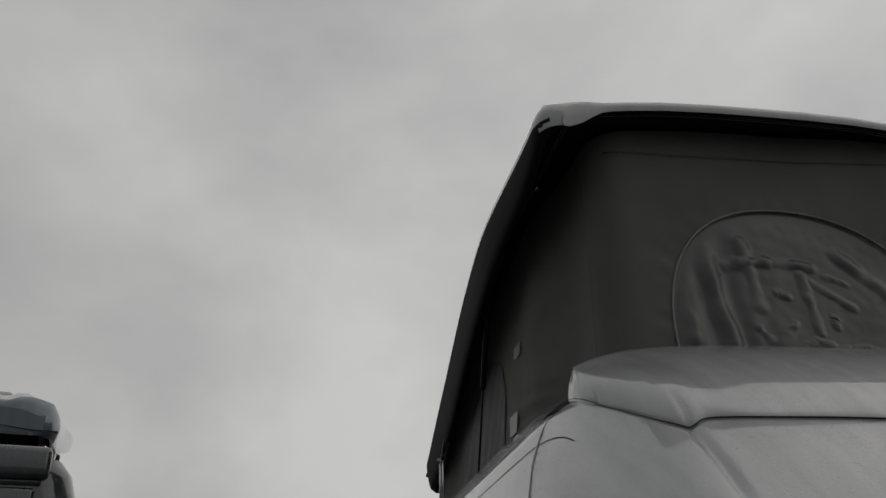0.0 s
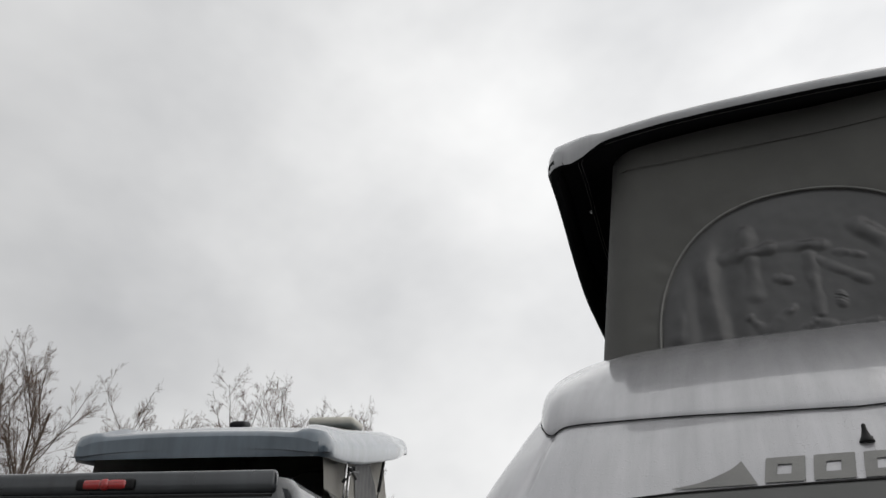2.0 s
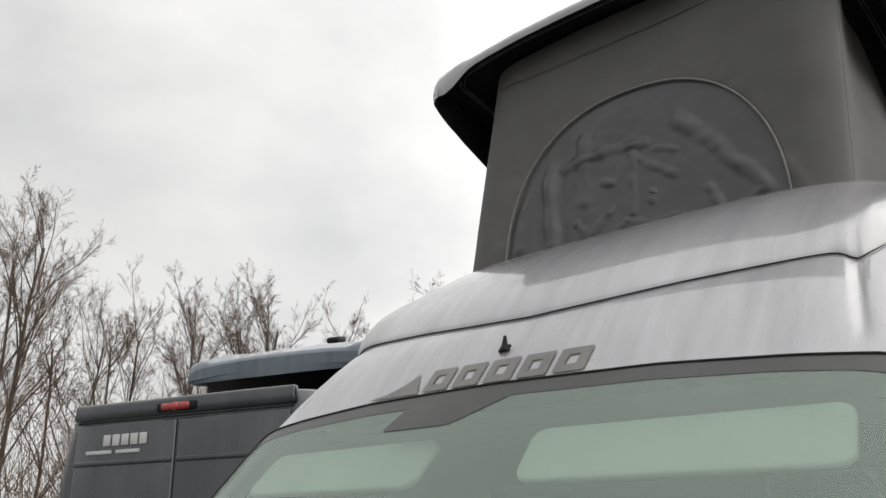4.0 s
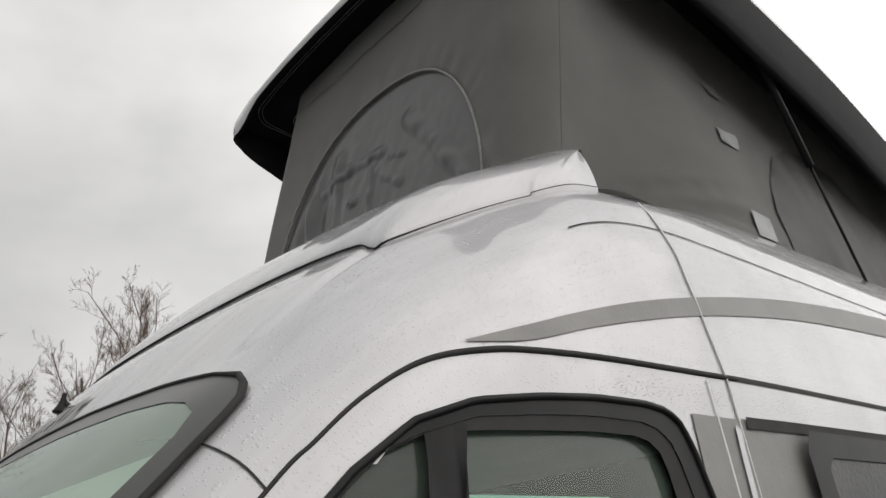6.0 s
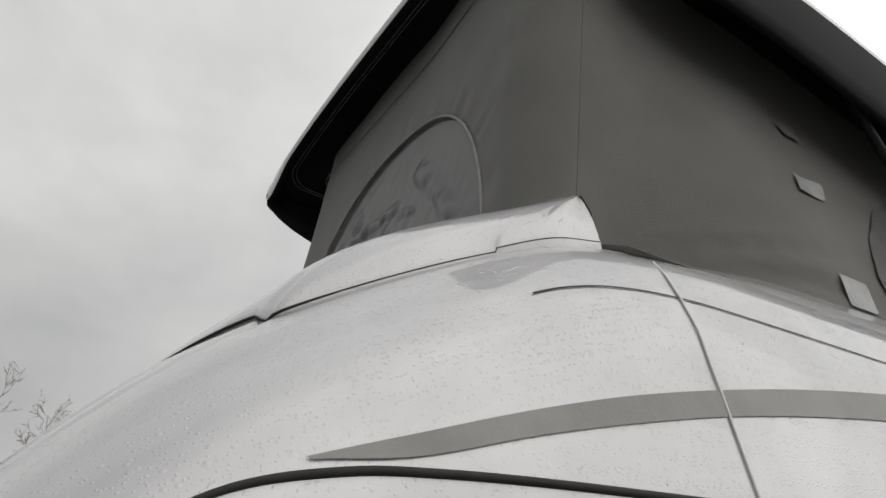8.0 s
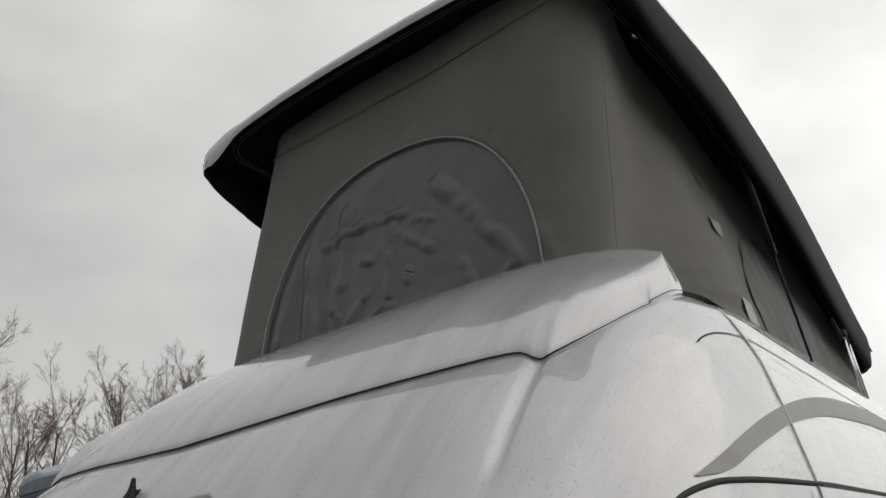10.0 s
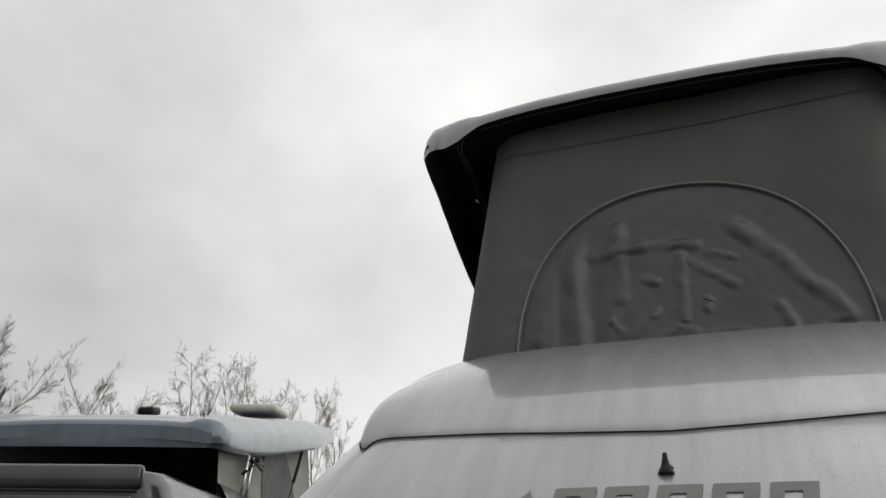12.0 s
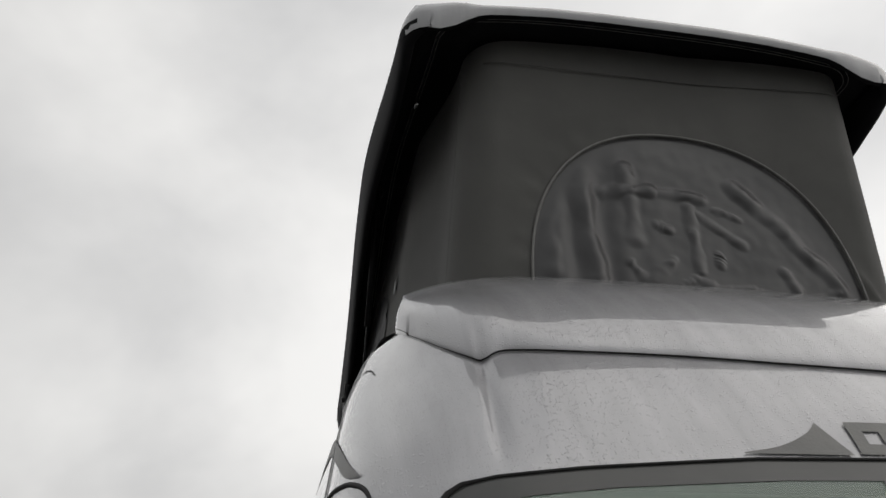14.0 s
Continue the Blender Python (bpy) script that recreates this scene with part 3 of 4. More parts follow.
def build_liner():
    """The dark inside of the lifted roof: a lip round the edge and the hollow behind it."""
    def outline(inset, near):
        pts = []
        for v in np.linspace(0, 1, 44):
            vv = near + (SHELL_LONG - inset - near) * v ** 1.5
            pts.append((shell_half(vv) - inset + 0.001, vv))
        left = [(-x, v) for x, v in pts[::-1]]
        front = [(x, near) for x in np.linspace(-pts[0][0], pts[0][0], 24)[1:-1]]
        back = [(x, SHELL_LONG - inset) for x in np.linspace(pts[-1][0], -pts[-1][0], 16)[1:-1]]
        return pts + back + left + front

    def low(x, v):
        return -0.033 + 0.046 * (1 - blend(abs(x), 0.58, 0.72)) * (1 - blend(v, 0.02, 0.12))
    rows = []
    for inset, near, h in ((0.001, 0.001, None), (0.018, 0.012, None), (0.030, 0.020, None), (0.034, 0.022, 0.036), (0.060, 0.034, 0.038), (0.125, 0.056, 0.038), (0.14, 0.064, 0.064), (0.30, 0.20, 0.075)):
        rows.append([shell_point(x, v, low(x, v) + 0.001 if h is None else h) for x, v in outline(inset, near)])
    vs, fs = grid(rows, True)
    m = len(rows[0])
    fs.append(tuple(range(len(vs) - m, len(vs))))
    return vs, fs


def build_liner_seam(gap):
    """A sewn line that follows the inside of the lip round the two front corners."""
    side, front, turn = 0.115 + gap, 0.043 + gap, 0.085
    half = []
    for v in np.linspace(1.9, front + turn, 26):
        half.append((shell_half(v) - side, v))
    cx = half[-1][0] - turn
    for a in np.linspace(0, math.pi / 2, 10)[1:]:
        half.append((cx + turn * math.cos(a), front + turn - turn * math.sin(a)))
    half += [(x, front) for x in np.linspace(cx, 0, 14)[1:]]
    path = half + [(-x, v) for x, v in half[-2::-1]]
    return tube([shell_point(x, v, 0.0345) for x, v in path], 0.0015, 5)


def fabric_bulge(a, b, size):
    return size * (noise.noise(Vector((a * 2.1, b * 2.7, 3.3))) + 0.4 * noise.noise(Vector((a * 6.0, b * 9.0, 1.7))))


def tent_top(y):
    return edge_z(y) + 0.058


def build_tent_front():
    rows = []
    for k in np.linspace(0, 1, 90):
        row = []
        for u in np.linspace(-1, 1, 150):
            u = math.sin(u * math.pi / 2)
            z = 2.47 + k * (tent_top(0.66) + 0.05 * (1 - abs(u) ** 3) - 2.47)
            x = u * tent_half(z, u)
            # the seam of the arched window puckers the canvas round it
            ring = (abs((x - ARCH_MID) / ARCH_HALF) ** 2.25 + abs((z - ARCH_LOW) / ARCH_HIGH) ** 2.25) ** (1 / 2.25) - 1.0
            turn = math.atan2(z - ARCH_LOW, x - ARCH_MID)
            pucker = 0.0035 * math.exp(-((ring - 0.07) / 0.07) ** 2) * math.sin(turn * 44 + 5 * noise.noise(Vector((turn * 3, 0, 0)))) * (0.4 + noise.noise(Vector((turn * 5, 2, 0))))
            tug = 0.010 * math.exp(-((u * 0.72 - 0.60 + 0.5 * (z - 2.66)) / 0.018) ** 2) * (1 - blend(z, 2.66, 2.80))
            y = tent_front(x, z) + (fabric_bulge(x, z, 0.008) + pucker - tug) * (1 - abs(u) ** 8) + 0.035 * blend(-ring, 0.0, 0.03)
            row.append((x, y, z))
        rows.append(row)
    return grid(rows)


def tent_corner(z, s):
    x = tent_half(z, s)
    return x, tent_front(s * x, z)


def build_tent_side(s):
    rows = []
    for k in np.linspace(0, 1, 44):
        row = []
        for u in np.linspace(0, 1, 110):
            y = 0.56 + u * (3.15 - 0.56)
            z = 2.47 + k * (tent_top(y + 0.1 * (1 - u)) - 2.47)
            xc, yc = tent_corner(z, s)
            yy = yc + u * (3.15 - yc)
            fold = (0.013 * math.exp(-((z - 2.60 - 0.10 * (y - 0.9)) / 0.018) ** 2) + 0.010 * math.exp(-((z - 2.655 - 0.20 * (y - 0.9)) / 0.013) ** 2)) * blend(y, 0.68, 0.85) * (1 - blend(y, 1.15, 1.35))
            x = xc + (tent_side(yy, z) - xc) * blend(u, 0, 0.2) + (fabric_bulge(yy, z + 5 * s, 0.012) - fold) * blend(u, 0, 0.08)
            row.append((s * x, yy, z))
        rows.append(row)
    return grid(rows)


ARCH_MID, ARCH_LOW, ARCH_HALF, ARCH_HIGH = 0.026, 2.60, 0.496, 0.585


def arch_outline(grow=0.0):
    pts = []
    for a in np.linspace(0, math.pi, 50):
        c, s = math.cos(a), math.sin(a)
        e = 2 / 2.25
        pts.append((ARCH_MID + (ARCH_HALF + grow) * math.copysign(abs(c) ** e, c), ARCH_LOW + (ARCH_HIGH + grow) * abs(s) ** e))
    return pts


# folds of the foil: start and end (across and up, in metres) and half width
FOLDS = [((-0.43, 0.30), (-0.44, 0.04), 0.030), ((-0.30, 0.40), (-0.295, 0.03), 0.024), ((-0.15, 0.41), (-0.15, 0.16), 0.016), ((-0.235, 0.31), (-0.09, 0.335), 0.018),
         ((-0.10, 0.34), (0.075, 0.315), 0.014), ((0.03, 0.28), (0.03, 0.06), 0.015), ((0.05, 0.265), (0.18, 0.17), 0.010), ((0.11, 0.28), (0.19, 0.25), 0.008),
         ((-0.175, 0.08), (-0.13, 0.015), 0.011), ((-0.13, 0.015), (-0.055, 0.10), 0.011), ((-0.04, 0.015), (0.01, 0.04), 0.010), ((0.01, 0.04), (0.055, 0.01), 0.010)]
FOLDS += [((0.08, 0.01), (0.16, 0.03), 0.009), ((0.16, 0.03), (0.22, 0.01), 0.009), ((0.29, 0.08), (0.32, 0.0), 0.012), ((0.34, -0.015), (0.44, 0.02), 0.012),
          ((0.20, 0.37), (0.33, 0.22), 0.020), ((0.33, 0.22), (0.46, 0.03), 0.018), ((-0.07, 0.21), (-0.04, 0.20), 0.012), ((0.09, 0.09), (0.10, 0.12), 0.010)]


def crumple(x, z):
    """Height of the foil's folds: sharp-crested ridges of uneven height and width, and broad sags."""
    q = np.array([x, z - 2.64])
    q = q + 0.016 * np.array([noise.noise(Vector((x * 8, z * 8, 0.0))), noise.noise(Vector((x * 8, z * 8, 7.0)))])
    q = q + 0.003 * np.array([noise.noise(Vector((x * 30, z * 30, 1.0))), noise.noise(Vector((x * 30, z * 30, 5.0)))])
    high = 0.0
    for i, (a, b, w) in enumerate(FOLDS):
        a, b = np.array(a), np.array(b)
        t = min(1.0, max(0.0, float(np.dot(q - a, b - a) / np.dot(b - a, b - a))))
        d = np.linalg.norm(q - a - (b - a) * t)
        size = w * (2.0 + 0.9 * noise.noise(Vector((t * 3, i * 3.7, 0))))
        ridge = max(0.0, 1 - (d / size) ** 2) ** 2 * (0.75 + 0.6 * noise.noise(Vector((t * 4, i * 1.9, 4))))
        high = max(high, w * 0.75 * ridge)
    drape = 0.006 * math.exp(-((x + 0.33) / 0.16) ** 2) * math.sin(x * 62 + 2 * noise.noise(Vector((x * 4, z * 3, 0))))
    return high + drape + 0.006 * noise.noise(Vector((x * 6, z * 5, 2.2))) + 0.0016 * noise.noise(Vector((x * 26, z * 22, 9.0)))


def build_arch_pane():
    def place(x, z):
        edge = min(1.0, max(0.0, 1 - math.hypot((x - ARCH_MID) / ARCH_HALF, (z - ARCH_LOW) / ARCH_HIGH)) * 8)
        return Vector((x, tent_front(x, z) + 0.007 - crumple(x, z) * edge, z))
    return filled(arch_outline(0.004), place, 300, 90)


def on_canvas(s, lift, wave=0.0):
    """A place on the canvas side, lifted a little off the cloth."""
    def place(y, z):
        return Vector((s * (tent_side(y, z) + fabric_bulge(y, z + 5 * s, 0.012) + lift + wave * math.sin(y * 45 + z * 20)), y, z))
    return place


def build_wheel(van, x, y, label=""):
    s = 1 if x > 0 else -1
    prof = [(0.20, -0.10), (0.31, -0.108), (0.335, -0.09), (0.342, -0.05), (0.342, 0.05), (0.335, 0.09), (0.31, 0.108), (0.20, 0.10)]
    rows = [[(x + s * w, y + r * math.cos(a), 0.342 + r * math.sin(a)) for r, w in prof] for a in np.linspace(0, 2 * math.pi, 33)]
    wheel = part("wheel", grid(rows), TYRE, van, "black tyre on a steel rim")
    prof = [(0.02, 0.05), (0.08, 0.055), (0.10, 0.03), (0.17, 0.025), (0.20, 0.09), (0.21, 0.095), (0.21, -0.09)]
    rows = [[(x + s * w, y + r * math.cos(a), 0.342 + r * math.sin(a)) for r, w in prof] for a in np.linspace(0, 2 * math.pi, 33)]
    part("rim", grid(rows), CHROME, wheel)


def slab(wide, high, r, thick):
    """A padded board with rounded corners, upright in x and z."""
    rows = []
    for d, y in ((0.030, -0.5), (0.006, -0.5), (0.001, -0.36), (0.0, 0.0), (0.001, 0.36), (0.006, 0.5), (0.030, 0.5)):
        row = []
        for cx, cz, a0 in ((1, 1, 0), (-1, 1, 90), (-1, -1, 180), (1, -1, 270)):
            for a in range(0, 91, 15):
                c, q = math.cos(radians(a0 + a)), math.sin(radians(a0 + a))
                row.append((cx * (wide / 2 - r) + (r - d) * c, y * thick, cz * (high / 2 - r) + (r - d) * q))
        rows.append(row)
    vs, fs = grid(rows, True)
    n = len(rows[0])
    return vs, fs + [tuple(range(n))[::-1], tuple(range(len(vs) - n, len(vs)))]


def slanted(x0, x1, z0, z1, lean):
    return [(x0, z0), (x0 + lean, z1), (x1 + lean, z1), (x1, z0)]


def build_van(name, m, paint, shell_paint, skirt_paint, canvas, label):
    """A tall panel van with a lifting roof; front towards -y of its own frame."""
    van = tagged(new(name), label, "camper van", "camper vans")
    body = part("body", build_skin(), paint, van)
    part("roof_panel", build_roof(), paint, body)
    cap_geo, low = build_cap()
    cap = part("front_roof_cap", cap_geo, paint, van)
    # dark joint under the cap; its thin side ends stand in for shade
    part("cap_seal_shade", tube([(p[0], p[1] - 0.002, p[2] + 0.001) for p in low], [float(0.0018 - 0.0009 * blend(abs(p[0]), 0.755, 0.80)) for p in low], 6), GROUT, cap, "black rubber joint, its thin ends a drawn shade line")
    # windscreen
    screen = part("windscreen", outward(filled(SCREEN_CLEAR, on_front(0.004), 150, 12)), GLASS, van, "green tinted windscreen with rain drops")
    screen.visible_shadow = False
    part("glass_border", outward(matched(WINDSCREEN, SCREEN_CLEAR, on_front(0.005))), FRIT, screen, "dark grey printed border")
    part("mirror_mask", filled([(-0.231, 2.022), (-0.268, 1.966), (-0.065, 1.966), (-0.001, 1.990), (0.072, 2.022)], on_front(0.006), 60, 4), FRIT, screen)
    edge = [on_front(0.006)(x, z) for x, z in loop_points(WINDSCREEN, 200)]
    part("screen_seal", tube(edge + edge[:1], [0.0028 + 0.0022 * blend(abs(q[0]), 0.80, 0.86) for q in edge + edge[:1]], 6), GROUT, screen)
    # doors
    for s in (1, -1):
        door = part("cab_door", ribbon([(0.462, 2.050), (0.470, 1.9), (0.478, 1.6), (0.48, 1.2), (0.47, 0.75)], on_side(s, 0.0025), 0.005), DECAL_LIGHT, van, "closed cab door")
        part("door_seal", tube([on_side(s, 0.0)(*q) for q in spline(DOOR_SEAM, 0.012)], [float(0.0026 + 0.0022 * blend(q[0], -0.25, 0.0)) for q in spline(DOOR_SEAM, 0.012)], 8), GROUT, door, "black rubber door seal")
        frame_ = part("window_frame", matched(DOOR_WINDOW, DOOR_EDGE, on_side(s, 0.005), 8, 5), BLACK, door, "black window surround")
        part("frame_bead", tube([on_side(s, 0.006)(*q) for q in loop_points(DOOR_WINDOW, 160)], 0.005, 6), BLACK, frame_)
        part("inner_frame", matched(DOOR_EDGE, DOOR_INNER, on_side(s, 0.003), 8, 3), GROUT, frame_)
        part("mullion", filled([(-0.215, 1.37), (-0.128, 1.90), (-0.125, 1.945), (-0.066, 1.945), (-0.078, 1.90), (-0.15, 1.37)], on_side(s, 0.004), 60, 4), BLACK, frame_)
        for nm, shape in (("door_glass", DOOR_GLASS), ("quarter_glass", QUARTER_GLASS)):
            g = part(nm, outward(filled(shape, on_side(s, -0.009), 90, 6)), DOOR_PANE if nm == "door_glass" else QUARTER_PANE, door, "green tinted glass")
            g.visible_shadow = False
        # film and joints on the side wall
        part("side_stripe", grid([[on_side(s, 0.0022)(*(a + (b - a) * k)) for k in (0, 0.33, 0.66, 1)] for a, b in zip(spline_even(STRIPE_TOP, 110), spline_even(STRIPE_LOW, 110))]),
             DECAL, body, "curved grey stripe")
        # thin dark strip in place of the shade along the roof fold
        part("crease_shade", ribbon(CREASE_LINE, on_side(s, 0.0015), 0.0027, 0.02), GROUT, body)
        part("pillar_joint", tube([on_side(s, 0.0022)(*q) for q in spline([(0.522, 2.43), (0.520, 2.30), (0.518, 2.21), (0.524, 2.07), (0.532, 1.9), (0.54, 1.5), (0.545, 0.6)], 0.03)], 0.0020, 6), SEALANT, body, "pale sealing bead")
        part("post_joint", ribbon([(-0.372, 1.940), (-0.345, 1.928), (-0.318, 1.902), (-0.300, 1.872)], on_side(s, 0.0015), 0.003, 0.008), GROUT, body)
        part("side_rail", ribbon([(0.545, 2.062), (0.8, 2.063), (1.6, 2.061), (2.6, 2.06), (4.05, 2.058)], on_side(s, 0.002), 0.009, 0.04), GROUT, body)
        part("window_band", grid([[on_side(s, 0.0022)(y, z) for z in np.linspace(1.36, 1.990, 14)] for y in np.linspace(0.392, 4.0, 60)]), DECAL, body, "grey film between the windows")
        part("slider_edge", ribbon([(0.50, 1.30), (0.505, 1.6), (0.51, 1.93), (0.515, 1.975)], on_side(s, 0.006), 0.016, 0.02), paint, body)
        part("slider_groove", ribbon([(0.545, 1.985), (0.8, 1.988), (1.6, 1.992), (2.4, 1.99)], on_side(s, 0.006), 0.020, 0.04), GROUT, body)
        side_win = part("side_window", filled([(0.735, 1.45), (0.735, 1.93), (0.755, 1.965), (1.60, 1.965), (1.63, 1.93), (1.63, 1.45), (1.60, 1.42), (0.79, 1.42)], on_side(s, 0.018), 120, 5), GLASS_DARK, van, "dark acrylic side window")
        part("side_window_frame", ringed([(0.70, 1.45), (0.70, 1.945), (0.725, 1.98), (1.63, 1.98), (1.665, 1.945), (1.665, 1.45), (1.63, 1.39), (0.76, 1.39)],
                                         [(0.765, 1.47), (0.765, 1.915), (0.785, 1.935), (1.58, 1.935), (1.60, 1.915), (1.60, 1.47), (1.58, 1.45), (0.82, 1.45)], on_side(s, 0.022), 140, 4), BLACK, side_win)
    # film on the brow: a swoosh and five blocks
    brow = on_front(0.003)
    pts = spline([(-0.41, 2.066), (-0.345, 2.078), (-0.285, 2.103), (-0.262, 2.122)], 0.01)
    part("brow_mark", grid([[brow(p[0], 2.064 + (p[1] - 2.064) * k) for k in np.linspace(0, 1, 4)] for p in pts] + [[brow(-0.236, 2.064 + 0.058 * k * 0.02) for k in np.linspace(0, 1, 4)]]), DECAL, body, "grey brand mark as plain shapes")
    for i in range(5):
        x0 = -0.222 + i * 0.094
        part("brow_mark", ringed(slanted(x0, x0 + 0.078, 2.066, 2.124, 0.010), slanted(x0 + 0.026, x0 + 0.054, 2.084, 2.107, 0.005), brow, 48, 3), DECAL, body)
    # roof aerial
    foot = on_front(0.0)(-0.010, 2.150)
    rise = [(0.0, 0.0155), (0.003, 0.0155), (0.008, 0.0130), (0.014, 0.0095), (0.022, 0.0070), (0.030, 0.0052), (0.038, 0.0044), (0.041, 0.0025)]
    stub = part("aerial", tube([foot + Vector((0, 0.004 * h / 0.04, h - 0.003)) for h, _ in rise], [q for _, q in rise], 14), BLACK, van, "small black aerial stub")
    part("collar", tube([foot + Vector((0.004, 0.014, -0.002)), foot + Vector((0.004, 0.014, 0.010)), foot + Vector((0.004, 0.014, 0.017))], [0.014, 0.012, 0.005], 12), BLACK, stub)
    # lifted roof
    shell = part("lifting_roof", build_shell(), shell_paint, van, "raised hinged roof shell")
    part("roof_liner", build_liner(), LINER, shell, "black underside with a lip")
    for gap in (0.0, 0.011):
        part("liner_seam", build_liner_seam(gap), PIPING, shell, "grey sewn line")
    for s in (1, -1):
        part("side_skirt", build_skirt(s), skirt_paint, shell, "dark side wall of the roof shell")
    front = part("tent_front", build_tent_front(), canvas, van, "grey canvas tent front")
    part("arched_window", build_arch_pane(), VINYL, front, "crumpled dark foil window")
    part("window_piping", tube([(x, tent_front(x, z) - 0.002, z) for x, z in arch_outline(0.004)], 0.0040, 6), PIPING, front)
    part("hem", tube([(x, tent_front(x, 3.425) - 0.006, 3.425) for x in np.linspace(-0.56, 0.66, 40)], 0.0020, 5), canvas, front)
    for s in (1, -1):
        side = part("tent_side", build_tent_side(s), canvas, van, "grey canvas tent side")
        pl = on_canvas(s, 0.006, 0.002)
        pane = [(1.475, 2.52), (1.465, 2.72), (1.51, 2.85), (1.60, 2.96), (1.73, 3.04), (1.90, 3.06), (2.1, 3.0), (2.25, 2.9), (2.3, 2.75), (2.3, 2.52)]
        part("side_mesh_window", filled(pane, pl, 120, 16), MESH_PANE, side, "dark mesh window")
        part("tag", filled([(1.268, 2.669), (1.380, 2.672), (1.378, 2.592), (1.273, 2.591)], on_canvas(s, 0.005), 24, 3), TAG, side, "white reflective tag")
        part("tag", filled([(1.26, 2.956), (1.373, 2.960), (1.363, 2.906), (1.256, 2.903)], on_canvas(s, 0.006, 0.002), 24, 3), TAG, side, "white reflective tag")
        part("flap", filled([(1.27, 3.122), (1.349, 3.143), (1.362, 3.094), (1.294, 3.092)], on_canvas(s, 0.006, 0.002), 24, 3), canvas, side, "small canvas flap")
        part("corner_seam", tube([(s * tent_corner(z, s)[0], tent_corner(z, s)[1], z) for z in np.linspace(2.5, 3.42, 20)], 0.0014, 5), canvas, side)
        # roof frame strip that carries the canvas
        rows = []
        for y in np.linspace(0.50, 3.2, 44):
            k = -0.045 * (1 - blend(y, 0.5, 1.0))
            rows.append([(s * 0.874, y, 2.456), (s * 0.866, y, 2.472 + k * 0.2), (s * 0.840, y, 2.505 + k * 0.6), (s * 0.80, y, 2.545 + k + 0.02 * blend(y, 0.6, 1.8)), (s * 0.74, y, 2.558 + k + 0.035 * blend(y, 0.6, 1.8))])
        part("roof_frame", grid(rows if s > 0 else [r[::-1] for r in rows]), paint, van, "flat painted strip along the canvas")
        # gas strut
        foot, top = Vector((s * 0.805, 1.87, 2.51)), Vector((0.840, 1.321, edge_z(1.321) + 0.036)) if s > 0 else Vector((-0.80, 1.41, edge_z(1.41) + 0.02))
        mid_ = foot.lerp(top, 0.43)
        strut = part("gas_strut", tube([mid_, top], 0.0125, 10), BLACK, van, "black gas strut")
        part("rod", tube([foot, mid_], 0.005, 8), BLACK, strut)
        part("top_bracket", bevelled((0.012, 0.05, 0.05), top - Vector((s * 0.012, 0, 0)), 0.004), BLACK, strut)
        part("foot", bevelled((0.03, 0.05, 0.025), foot - Vector((0, 0, 0.008)), 0.006), BLACK, strut)
        # rear hinge: two crossed links and two bright rods
        up = edge_z(2.6) - 3.13
        hinge = part("roof_hinge", tube([(s * 0.80, 2.42, 3.02 + up), (s * 0.81, 2.62, 2.90 + up * 0.6), (s * 0.81, 2.74, 2.78)], 0.014, 8), BLACK, van, "black folding hinge with bright rods")
        part("link", tube([(s * 0.81, 2.50, 2.86 + up * 0.5), (s * 0.81, 2.64, 2.78), (s * 0.81, 2.86, 2.88 + up)], 0.011, 8), BLACK, hinge)
        part("bolt", tube([(s * 0.795, 2.64, 2.80), (s * 0.835, 2.64, 2.80)], 0.016, 10), BLACK, hinge)
        for dy in (0.0, 0.09):
            part("bright_rod", tube([(s * 0.81, 2.70 + dy, 2.80), (s * 0.81, 2.76 + dy, 2.52)], 0.009, 8), CHROME, hinge)
        part("latch", bevelled((0.018, 0.03, 0.02), shell_point(s * 0.735, 0.42, -0.0), 0.004), CHROME, shell)
    # rear: lamp, doors and plain marks
    lamp = part("brake_lamp", bevelled((0.30, 0.03, 0.055), (0, REAR + 0.028, 2.425), 0.02), BLACK, van)
    part("lens", bevelled((0.10, 0.035, 0.048), (-0.062, REAR + 0.032, 2.425), 0.018), RED_LENS, lamp, "red brake lamp")
    part("lens", bevelled((0.10, 0.035, 0.048), (0.062, REAR + 0.032, 2.425), 0.018), RED_LENS, lamp, "red brake lamp")
    part("lens", bevelled((0.05, 0.045, 0.056), (0, REAR + 0.032, 2.425), 0.018), RED_LENS, lamp, "red brake lamp")
    part("rear_cornice", bevelled((1.68, 0.05, 0.105), (0, REAR + 0.0, 2.435), 0.02), paint, van)
    part("rear_gap", bevelled((1.64, 0.012, 0.012), (0, REAR + 0.001, 2.372), 0.004), GROUT, van)
    for s in (1, -1):
        part("rear_door", bevelled((0.80, 0.03, 1.72), (s * 0.408, REAR, 1.50), 0.014), paint, van, "closed rear door")
        part("rear_rib", bevelled((0.78, 0.012, 0.03), (s * 0.408, REAR + 0.018, 2.12), 0.005), paint, van)
        part("tail_lamp", bevelled((0.10, 0.06, 0.45), (s * 0.91, REAR - 0.02, 1.1), 0.02), RED_LENS, van, "red tail lamp")
        part("headlamp", filled([(s * 0.55, 0.95), (s * 0.86, 0.98), (s * 0.92, 1.18), (s * 0.72, 1.16)], on_front(0.01), 48, 5), CLEAR_LENS, van, "clear headlamp")
        build_wheel(van, s * 0.93, -0.72)
        build_wheel(van, s * 0.93, 2.95)
    for i in range(5):
        x0 = 0.62 - i * 0.073
        part("rear_mark", bevelled((0.058, 0.006, 0.068), (x0 - 0.08, REAR + 0.019, 2.255), 0.002), DECAL_LIGHT, van, "pale brand mark as plain bars")
